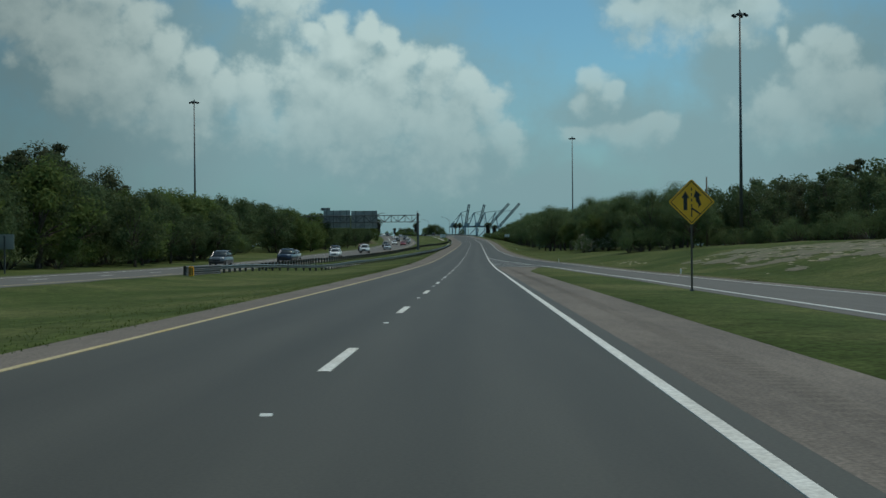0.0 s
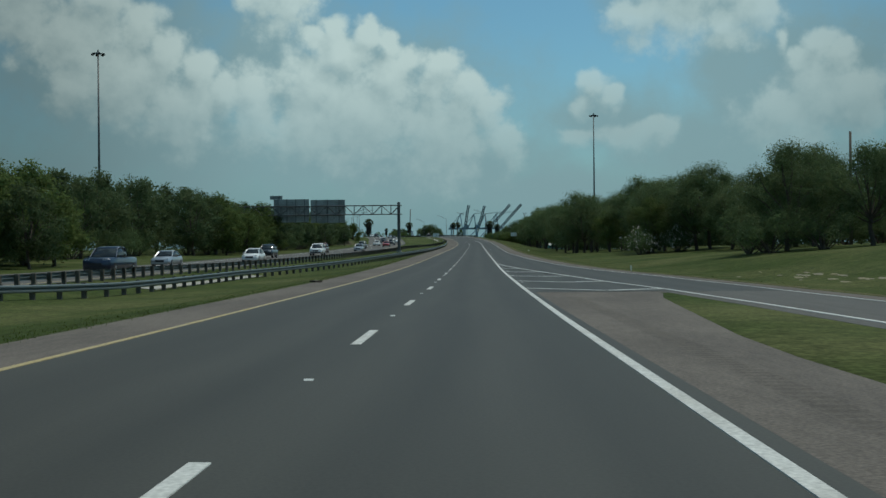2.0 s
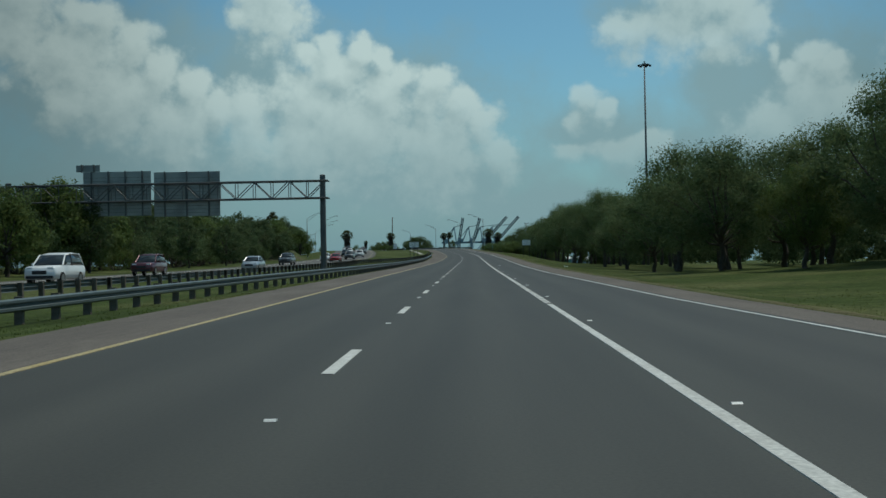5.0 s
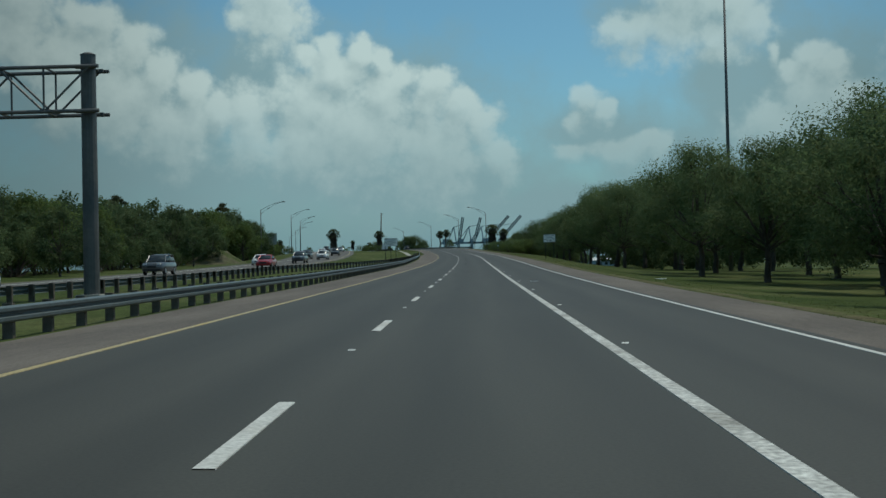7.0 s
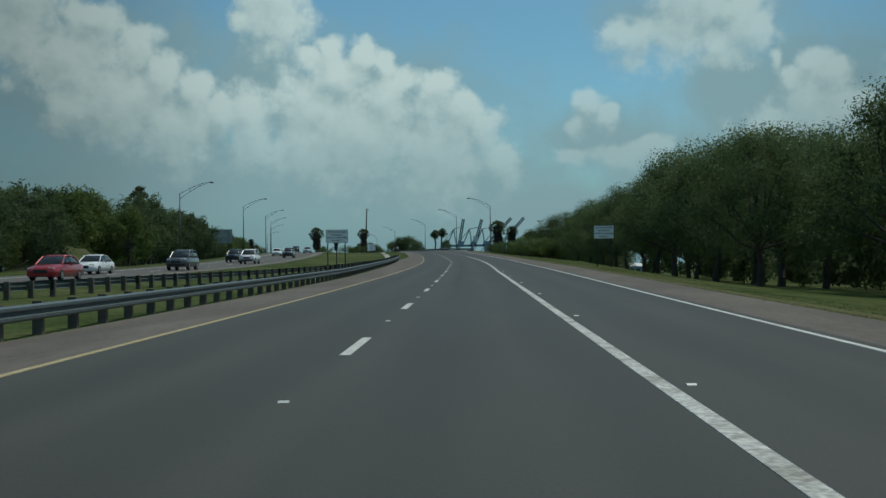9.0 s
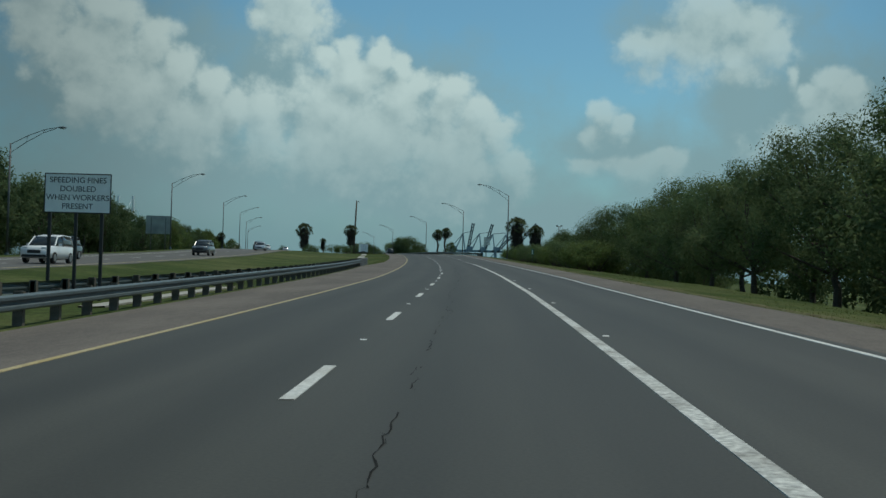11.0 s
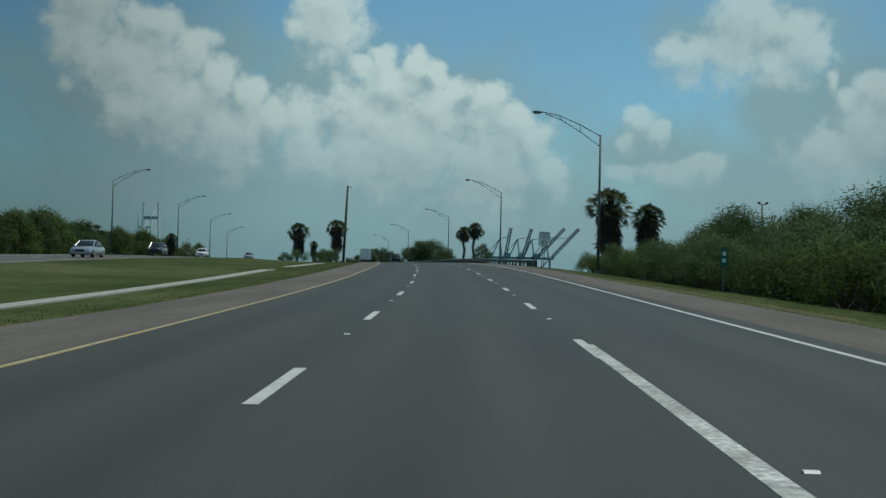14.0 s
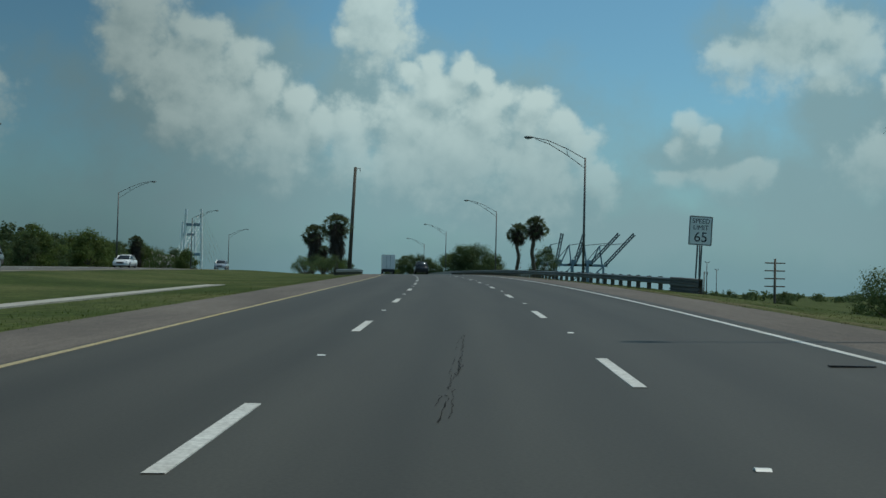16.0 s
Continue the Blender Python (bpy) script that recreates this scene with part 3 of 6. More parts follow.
def verge_edge(name, s0, s1, base, out):
    """The worn, dry fringe of grass along a shoulder, with a ragged outer edge."""
    verts, uvs, faces = [], [], []
    st = steps(s0, s1, 1.5)
    for s in st:
        e = base(s)
        w = 0.75 + 0.5 * noise.noise(Vector((s * 0.35, 3.0, out))) + 0.35 * noise.noise(Vector((s * 1.3, 7.0, out)))
        for L, d in ((e - out * 0.03, -0.02), (e + out * 0.02, 0.022), (e + out * w * 0.6, 0.03), (e + out * max(0.25, w), 0.02), (e + out * (max(0.25, w) + 0.06), -0.08)):
            verts.append(spot(s, L, d))
            uvs.append((L, s))
    for i in range(len(st) - 1):
        for j in range(4):
            a = i * 5 + j
            faces.append((a, a + 1, a + 6, a + 5) if out > 0 else (a + 1, a, a + 5, a + 6))
    return tagged(part(name, quick(name, verts, faces, DRY_GRASS, uvs, smooth=True)), "dry worn grass fringe along the asphalt shoulder", "verge", kind="structure")


verge_edge("verge_edge_right", 60, 640, edge_right, 1)


# ---- road markings ----
def stripe(name, mat, parent, s0, s1, L0, L1=None, width=0.15, dz=0.008, step=4.0, label=""):
    """A painted strip along the road; L0 may be a function of s."""
    st = steps(s0, s1, step)
    fun = L0 if callable(L0) else (lambda s: L0 + ((L1 if L1 is not None else L0) - L0) * (s - s0) / (s1 - s0))
    verts, faces = [], []
    for s in st:
        c = fun(s)
        for L, d in ((c - width / 2, -0.006), (c - width / 2 + 0.004, dz), (c + width / 2 - 0.004, dz), (c + width / 2, -0.006)):
            verts.append(spot(s, L, d))
    for i in range(len(st) - 1):
        for j in range(3):
            a = i * 4 + j
            faces.append((a, a + 1, a + 5, a + 4))
    return part(name, quick(name, verts, faces, mat), mat, parent, label)


def bar_mark(name, mat, parent, a, b, width=0.3, dz=0.009):
    """A painted bar between two places (s, L)."""
    (s0, l0), (s1, l1) = a, b
    d = Vector((l1 - l0, s1 - s0)).normalized()
    nx, ny = -d.y * width / 2, d.x * width / 2
    n = 5
    verts, faces = [], []
    for i in range(n):
        f = i / (n - 1)
        for k in (1, -1):
            s, L = s0 + (s1 - s0) * f + ny * k, l0 + (l1 - l0) * f + nx * k
            verts += [spot(s, L, -0.004), spot(s, L, dz)]
    for i in range(n - 1):
        a0 = i * 4
        for j in ((0, 1), (1, 3), (3, 2)):
            faces.append((a0 + j[0], a0 + j[1], a0 + 4 + j[1], a0 + 4 + j[0]))
    return part(name, quick(name, verts, faces, mat), mat, parent)


def right_line(s):
    return tab(s, (0, 1.88), (58, 1.9), (75, 1.98), (92, 1.98), (126, 2.1), (145, 2.1), (230, 2.0), (280, 1.95), (350, 1.82), (374, 1.82), (390, 1.95), (406, 2.04), (422, 1.985), (438, 1.94), (455, 1.86), (482, 1.76))


PERIOD, DASH = 12.192, 3.05
for k in range(-1, 66):
    stripe("lane_dash", WHITE_PAINT, road, k * PERIOD, k * PERIOD + DASH, lambda s: wander(s) - 1.7 + tab(s, (107, 0), (111, 0.07), (115, 0.07), (120, 0), (428, 0), (436, 0.09), (446, 0.09), (454, 0), (519, 0), (523, -0.1), (528, -0.1), (533, 0)), width=0.15, step=1.5)
    if k > 38:
        stripe("lane_dash", WHITE_PAINT, road, k * PERIOD + 4.4, k * PERIOD + 4.4 + DASH, lambda s: wander(s) + tab(s, (505, 1.95), (540, 1.87)), width=0.15, step=1.5)
stripe("edge_line", YELLOW_PAINT, road, -20, 900, width=0.115, L0=lambda s: wander(s) + tab(s, (100, -5.3), (150, -5.21), (285, -5.19), (330, -5.3), (360, -5.3), (405, -5.17)), label="yellow painted edge line")
stripe("edge_line", WHITE_PAINT, road, -20, 200, lambda s: right_line(s), width=0.16, label="white painted edge line")
stripe("lane_line", WORN_PAINT, road, 200.5, 482, right_line, width=0.19, label="wide worn white lane line")
stripe("edge_line", WHITE_PAINT, road, 60, 900, lambda s: ramp_right(s) + wander(s) * (s > 420), width=0.13, label="white painted edge line")
stripe("ramp_line", WHITE_PAINT, road, -20, 60.5, lambda s: ramp_right(s), width=0.15)
stripe("ramp_line", WHITE_PAINT, road, -20, 168, lambda s: ramp_left(s), width=0.18)
for s, out in ((112, 7.5), (122.3, 6.4), (132.3, 5.5), (142.5, 4.6), (152.3, 3.5)):
    mid = 2.1 + (out - 2.1) * 0.55
    v = (out - 2.1) / 4.5
    bar_mark("gore_chevron", WHITE_PAINT, road, (s, 2.1), (s - 1.5 * v, mid), 0.36)
    bar_mark("gore_chevron", WHITE_PAINT, road, (s - 1.54 * v, mid - 0.1), (s + 0.5 * v, out), 0.36)
stripe("edge_line", WHITE_PAINT, opp, -40, 900, lambda s: opp_far(s) + 2.6, width=0.15)
stripe("edge_line", YELLOW_PAINT, opp, -40, 900, lambda s: opp_near(s) - 1.2, width=0.15)
for k in range(-2, 60):
    s = k * PERIOD + 4
    stripe("lane_dash", WHITE_PAINT, opp, s, s + DASH, (opp_near(s) - 1.2 + opp_far(s) + 2.6) / 2, width=0.14, step=1.5)


def marker_mesh():
    bm = bmesh.new()
    box(bm, (0.1, 0.075, 0.016), (0, 0, 0.008))
    for v in bm.verts:
        if v.co.z > 0.01:
            v.co.y *= 0.5
    me = bpy.data.meshes.new("raised_marker")
    bm.to_mesh(me)
    bm.free()
    me.materials.append(REFLECTOR)
    return me


MARKER = marker_mesh()
for k in range(-1, 56):
    s = k * PERIOD + DASH + 4.6
    s += tab(s, (8, 1.2), (92, -0.2), (119, 1.5), (277, 0.6), (361, -0.95), (511, 1.05), (551, -0.2))
    part("raised_marker", MARKER, None, road).matrix_basis = stand(s, wander(s) - 1.7, 0, 0.002)
    if s > 110:
        part("raised_marker", MARKER, None, road).matrix_basis = stand(s + (1.2 if s < 482 else 4.4), right_line(s) + 0.28 if s < 482 else wander(s) + 1.95, 0, 0.002)


def rumble():
    """Shallow milled hollows across the shoulder."""
    verts, uvs, faces = [], [], []
    for s in np.arange(-4, 104, 0.31):
        a = len(verts)
        for ds, d in ((0.0, -0.0052), (0.085, -0.0056), (0.17, -0.0052)):
            for L in (3.02, 3.44):
                verts.append(spot(s + ds, L, d))
                uvs.append((L, s + ds))
        faces += [(a, a + 1, a + 3, a + 2), (a + 2, a + 3, a + 5, a + 4)]
    return quick("rumble_strip", verts, faces, MILLED, uvs)


MILLED = material("milled_groove_asphalt", (0.1, 0.085, 0.07), 0.9, grain=(22, 0.3), vary=0.22, fine=6.0, coarse=0.5, uv=True, stretch=(1, 0.25, 1), second=(0.115, 0.098, 0.081), spec=0.25)
tagged(part("rumble_strip", rumble(), None, road), kind="stuff")


def crack(points, width, seed):
    """A tar-dark crack that wanders between places (s, L), broken and branching."""
    rnd = random.Random(seed)
    verts, faces = [], []
    length = [0.0]
    for (s0, l0), (s1, l1) in zip(points, points[1:]):
        length.append(length[-1] + math.hypot(s1 - s0, l1 - l0))
    for strand in range(3):
        off, on, q = 0.0, True, 0.0
        last = None
        while q < length[-1]:
            s = float(np.interp(q, length, [p[0] for p in points]))
            L = float(np.interp(q, length, [p[1] for p in points]))
            off = max(-0.12, min(0.12, off + rnd.gauss(0, 0.007)))
            if rnd.random() < (0.13 if strand == 0 else 0.2):
                on = (not on) if strand == 0 or on else rnd.random() < 0.34
            w = width * rnd.uniform(0.1, 1.0) * (0.85 if strand == 0 else 0.5)
            here_ = (s, L + off + rnd.gauss(0, 0.012) + (0.0, 0.05, -0.07)[strand] * math.sin(s * 0.9), w)
            if on and last:
                a = len(verts)
                for (u, v, ww), sg in ((last, -1), (last, 1), (here_, 1), (here_, -1)):
                    across = abs(points[-1][1] - points[0][1]) > abs(points[-1][0] - points[0][0])
                    verts.append(spot(u + (sg * ww if across else 0), v + (0 if across else sg * ww), 0.005))
                faces.append((a, a + 1, a + 2, a + 3))
            last = here_
            q += rnd.uniform(0.07, 0.2)
    return tagged(part("sealed_crack", quick("sealed_crack", verts, faces, CRACK_TAR), None, road, "dark ragged crack in the asphalt"), kind="stuff")


crack([(352, -0.75), (364, -0.62), (377, -0.72), (392, -0.6), (408, -0.7)], 0.012, 1)
crack([(356.5, -0.6), (359.5, 3.2)], 0.012, 2)
crack([(408, -0.7), (432, -0.55), (452, -0.75), (470, -0.5)], 0.014, 3)
crack([(459.8, 0.2), (462.5, -0.6), (466, -0.85)], 0.012, 4)
crack([(538.5, -0.2), (548, -0.05)], 0.01, 5)


# ---- guardrails ----
def rail_profile(depth=0.08, high=0.31):
    """W-beam section, sideways and up."""
    return [(0, -0.157), (0.03, -0.152), (depth, -0.118), (depth, -0.06), (0.008, -0.02), (0.008, 0.02), (depth, 0.06), (depth, 0.118), (0.03, 0.152), (-0.02, 0.158)]


def rail_mesh(name, s0, s1, fun, side, base=0.47, stack=1, step=1.905):
    verts, faces = [], []
    prof = rail_profile()
    for q in range(stack):
        st = steps(s0, s1, step)
        first = len(verts)
        for s in st:
            L = fun(s)
            for x, z in prof:
                verts.append(spot(s, L + side * (x + 0.09), base + z + (q - (stack - 1)) * 0.3))
        n = len(prof)
        for i in range(len(st) - 1):
            for j in range(n - 1):
                a = first + i * n + j
                faces.append((a, a + 1, a + n + 1, a + n) if side > 0 else (a, a + n, a + n + 1, a + 1))
    return quick(name, verts, faces, STEEL if stack == 1 else DARK_STEEL)


def post_mesh(name, w=0.15, d=0.2, h=0.98, mat=POST_WOOD):
    bm = bmesh.new()
    box(bm, (d, w, h), (0, 0, h / 2 - 0.31), bevel=0.01)
    box(bm, (0.11, w, 0.34), (0.0, 0, 0.47))
    me = bpy.data.meshes.new(name)
    bm.to_mesh(me)
    bm.free()
    me.materials.append(mat)
    return me


POST = post_mesh("post")


def guardrail(label, s0, s1, fun, side, spacing=1.905, stack_ends=()):
    g = thing("guardrail", label, "guardrail", group="guardrails along the median")
    part("rail", rail_mesh("rail", s0, s1, fun, side), None, g, "galvanised steel W-beam rail")
    for a, b in stack_ends:
        part("end_rail", rail_mesh("end_rail", a, b, lambda s: fun(s) + side * 0.025, side, 0.52, 3, 0.95), None, g, "stacked steel beams of the end cushion")
    for s in np.arange(s0 + 0.4, s1, spacing):
        part("post", POST, None, g).matrix_basis = stand(s, fun(s) - side * 0.03)
    return g


front = lambda s: tab(s, (78, -20.8), (97, -20.4), (106, -19.2), (113, -17.4), (119, -16.3), (125, -16.0), (142, -15.7), (150, -15.0), (169, -12.9), (177, -12.1), (200, -10.4), (230, -9.1), (255, -8.65), (300, -8.6), (373, -8.6), (439, -8.9), (481, -9.35))
rear = lambda s: tab(s, (104, -20.2), (139, -20.4), (150, -19.8), (186, -18.4), (230, -17.0), (300, -16.3), (330, -16.8), (360, -15.5), (400, -11.8), (430, -10.1), (481, -9.85))
guardrail("long galvanised W-beam guardrail on timber posts beside the shoulder", 78, 479.5, front, 1, stack_ends=((78, 88), (466, 479.5)))
guardrail("galvanised W-beam guardrail facing the opposite carriageway, seen from behind", 104, 481, rear, -1)
guardrail("weathered guardrail on the outer shoulder leading to the overpass", 578, 730, lambda s: tab(s, (578, 10.9), (588, 9.9), (610, 8.4), (640, 7.9), (900, 7.9)), -1, stack_ends=((578, 582),))
guardrail("short guardrail in the median before the overpass", 640, 720, lambda s: tab(s, (640, -9.9), (660, -8.9), (720, -8.4)), 1)


def end_marker():
    e = thing("end_marker", "yellow and black striped marker at the guardrail end", "sign", stand(77, -20.0))
    bm = bmesh.new()
    box(bm, (0.34, 0.3, 0.7), (0, 0, 0.4), bevel=0.05)
    part("nose", bm, SIGN_YELLOW, e)
    for i in range(3):
        bm = bmesh.new()
        box(bm, (0.06, 0.01, 0.5), (-0.11 + 0.11 * i, -0.156, 0.4))
        part("stripe", bm, SIGN_BLACK, e)
    return e


end_marker()


# ---- overpass parapets ----
def parapet(L, s0, s1, label):
    p = thing("parapet", label, "parapet")
    verts, faces = [], []
    st = steps(s0, s1, 6)
    prof = [(-0.24, -0.3), (-0.24, 0.1), (-0.1, 0.32), (-0.09, 0.82), (0.09, 0.82), (0.1, 0.32), (0.24, 0.1), (0.24, -0.3)]
    for s in st:
        for x, z in prof:
            verts.append(spot(s, L, z) + Vector((x, 0, 0)))
    n = len(prof)
    for i in range(len(st) - 1):
        for j in range(n - 1):
            a = i * n + j
            faces.append((a, a + 1, a + n + 1, a + n))
    part("barrier", quick("barrier", verts, faces, CONCRETE), None, p)


parapet(8.4, 722, 860, "pale concrete parapet of the overpass")
parapet(-9.2, 722, 860, "pale concrete parapet of the overpass by the median")


# ---- paved ditch strips in the median ----
def ditch(s0, s1, L0, L1, w):
    verts, faces = [], []
    for s in steps(s0, s1, 3):
        c = L0 + (L1 - L0) * (s - s0) / (s1 - s0)
        for L, d in ((c - w / 2, -0.1), (c - w / 2, 0.05), (c, 0.035), (c + w / 2, 0.05), (c + w / 2, -0.1)):
            verts.append(spot(s, L, d))
    for i in range(len(verts) // 5 - 1):
        for j in range(4):
            a = i * 5 + j
            faces.append((a, a + 1, a + 6, a + 5))
    tagged(part("ditch_pavement", quick("ditch_pavement", verts, faces, CONCRETE)), "pale concrete lined drainage strip in the grass median", "pavement", kind="structure")


ditch(126, 150, -16.9, -15.9, 0.9)
ditch(396, 412, -9.75, -9.8, 0.7)
ditch(486, 541, -11.4, -12.0, 0.95)
ditch(552, 584, -12.0, -11.6, 0.9)


# ---- lamps ----
def street_lamp():
    g = thing("street_lamp", "galvanised street lamp with a long truss arm and cobra head", "street lamp", group="street lamps along the motorway")
    bm = bmesh.new()
    tube(bm, (0, 0, -0.3), (0, 0, 10.6), 0.12, 0.075, 12)
    part("pole", bm, DARK_STEEL, g, smooth=True)
    bm = bmesh.new()
    tube(bm, (0, 0, -0.2), (0, 0, 0.25), 0.24, 0.2, 12)
    part("base", bm, STEEL, g)
    up = [Vector((0.0, 0, 10.5)), Vector((1.6, 0, 11.35)), Vector((3.2, 0, 12.0)), Vector((4.6, 0, 12.25))]
    lo = [Vector((0.0, 0, 9.7)), Vector((1.5, 0, 10.75)), Vector((3.0, 0, 11.65)), Vector((4.3, 0, 12.12))]
    part("upper_arm", pipe(up, 0.034), DARK_STEEL, g)
    part("lower_arm", pipe(lo, 0.03), DARK_STEEL, g)
    for a, b in ((up[1], lo[1]), (up[2], lo[2])):
        part("strut", bars((a, b), r=0.02), DARK_STEEL, g)
    bm = bmesh.new()
    bmesh.ops.create_uvsphere(bm, u_segments=12, v_segments=8, radius=1.0, matrix=Matrix.Translation((4.85, 0, 12.22)) @ Matrix.Diagonal((0.42, 0.17, 0.12, 1)))
    head_ = part("lamp_head", bm, STEEL, g, "grey cobra-head lantern", True)
    bm = bmesh.new()
    bmesh.ops.create_uvsphere(bm, u_segments=10, v_segments=6, radius=1.0, matrix=Matrix.Translation((4.95, 0, 12.14)) @ Matrix.Diagonal((0.22, 0.13, 0.09, 1)))
    part("lens", bm, LAMP_GLASS, head_, "clear lamp lens", True)
    return g


lamp = street_lamp()
lamp.matrix_basis = stand(472, -42.8, 0, 0.0)
for s, L, turn in ((549, -43.2, 0), (625, -43.1, 0), (688, -43, 0), (757, -43, 0), (830, -43, 0), (549, 11.9, 180), (622.5, 12.2, 180), (704, 12.8, 180), (783, 11.3, 180), (850, 11.5, 180)):
    copy_thing(lamp, stand(s, L, turn, 0.0 if L > 0 else 0.2))


def high_mast(height, m):
    g = thing("high_mast_light", "tall tapered steel high mast with a ring of floodlights", "lamp mast", m, group="high masts beside the road")
    bm = bmesh.new()
    tube(bm, (0, 0, -1.5), (0, 0, height), 0.3, 0.12, 14)
    part("mast", bm, DARK_STEEL, g, smooth=True)
    bm = bmesh.new()
    bmesh.ops.create_cone(bm, cap_ends=True, segments=16, radius1=0.5, radius2=0.42, depth=0.35, matrix=Matrix.Translation((0, 0, height - 0.4)))
    tube(bm, (0, 0, height - 0.2), (0, 0, height + 0.3), 0.16, 0.1, 10)
    part("ring", bm, DARK_STEEL, g)
    for i in range(6):
        a = i * math.pi / 3
        x, y = math.cos(a), math.sin(a)
        bm = bars(((0.4 * x, 0.4 * y, height - 0.4), (1.0 * x, 1.0 * y, height - 0.35)), r=0.045)
        box(bm, (0.5, 0.42, 0.36), (1.05, 0, height - 0.6), pose(0, 0, 0, 0, 0, math.degrees(a)), bevel=0.08)
        part("floodlight", bm, TRIM, g)
    return g


def mast_at(s, L, base, height):
    p = spot(s, L)
    return high_mast(height, pose(p.x, p.y, base))


mast_at(173, 41.8, spot(173, 41.8).z, 36.4 - spot(173, 41.8).z)
mast_at(380, 33.7, spot(380, 33.7).z, 37.6 - spot(380, 33.7).z)
mast_at(270.5, -69.6, spot(270.5, -69.6).z, 37.0 - spot(270.5, -69.6).z)


def wood_pole(m, h, r=0.16, lean=0.0, arm=True, cross=0):
    g = thing("utility_pole", "dark weathered wooden utility pole", "utility pole", m)
    bm = bmesh.new()
    tube(bm, (0, 0, -0.5), (lean, 0, h), r, r * 0.7, 10)
    part("pole", bm, POST_WOOD, g, smooth=True)
    if arm:
        part("bracket", bars(((lean, 0, h - 0.3), (lean + 0.7, 0, h - 0.15)), ((lean + 0.7, 0, h - 0.15), (lean + 0.7, 0, h - 0.7)), r=0.05), DARK_STEEL, g)
    for i in range(cross):
        part("crossarm", bars(((-1.2, 0, h - 0.5 - i * 0.9), (1.2, 0, h - 0.5 - i * 0.9)), r=0.07), POST_WOOD, g)
    return g


wood_pole(stand(182, 38.3), 11.2 - spot(182, 38.3).z, 0.17, 0.0, False)
wood_pole(stand(691, -10.2), 15.7, 0.3, 0.55)
wood_pole(stand(655, 40), 10.0, 0.18, 0.0, False, 4)
for s, L, h in ((745, 60, 11), (880, -60, 14)):
    wood_pole(stand(s, L), h, 0.14, 0.0, True)


def yard_light(x, y, top, heads=2):
    g = thing("yard_light_mast", "slim grey port lighting mast with a short crossbar", "lamp mast", pose(x, y, -1.7, 0, 0, 20), group="light masts by the port")
    bm = bmesh.new()
    tube(bm, (0, 0, 0), (0, 0, top + 1.7), 0.34, 0.22, 10)
    part("mast", bm, DARK_STEEL, g, smooth=True)
    part("crossbar", bars(((-1.3, 0, top + 1.6), (1.3, 0, top + 1.6)), r=0.12), DARK_STEEL, g)
    for i in range(heads):
        bm = bmesh.new()
        box(bm, (0.8, 0.5, 0.45), (-1.2 + 2.4 * i / max(1, heads - 1), -0.3, top + 1.9), bevel=0.1)
        part("floodlight", bm, TRIM, g)
    return g


yard_light(63, 884, 26.0), yard_light(114.6, 1200, 23.6), yard_light(85.2, 758, 26.2), yard_light(150, 1380, 23.0), yard_light(170, 1000, 14.5), yard_light(185, 1080, 12.5)


# ---- signs ----
def words(text, size, mat, parent, at, name="lettering"):
    """A line of lettering, each word a part of its own."""
    made = []
    for word in text.split():
        c = bpy.data.curves.new(name, "FONT")
        c.body, c.size, c.align_x, c.align_y, c.extrude = word, size, "LEFT", "CENTER", 0.003
        c.materials.append(mat)
        tmp = new(name, c)
        me = bpy.data.meshes.new_from_object(tmp.evaluated_get(bpy.context.evaluated_depsgraph_get()))
        bpy.data.objects.remove(tmp)
        made.append((me, max(v.co.x for v in me.vertices)))
    gap = size * 0.32
    x = -(sum(w for _, w in made) + gap * (len(made) - 1)) / 2
    for me, w in made:
        ob = new(name, me)
        ob.parent = parent
        ob.matrix_basis = pose(at[0] + x, at[1], at[2], 90, 0, 0)
        x += w + gap


def plate(w, h, t=0.02, r=0.06):
    """A flat sign sheet with rounded corners, upright in x and z."""
    bm = bmesh.new()
    vs = []
    for cx, cz, a0 in ((w / 2 - r, h / 2 - r, 0), (-w / 2 + r, h / 2 - r, 90), (-w / 2 + r, -h / 2 + r, 180), (w / 2 - r, -h / 2 + r, 270)):
        for i in range(4):
            a = radians(a0 + 30 * i)
            vs.append(bm.verts.new((cx + r * math.cos(a), -t / 2, cz + r * math.sin(a))))
    f = bm.faces.new(vs)
    ext = bmesh.ops.extrude_face_region(bm, geom=[f])
    bmesh.ops.translate(bm, verts=[v for v in ext["geom"] if isinstance(v, bmesh.types.BMVert)], vec=(0, t, 0))
    bmesh.ops.recalc_face_normals(bm, faces=bm.faces)
    return bm


def legs(g, xs, top, mat=DARK_STEEL, w=0.09, y=0.06):
    for x in xs:
        bm = bmesh.new()
        box(bm, (w, 0.07, top + 0.5), (x, y, (top - 0.5) / 2))
        part("post", bm, mat, g)


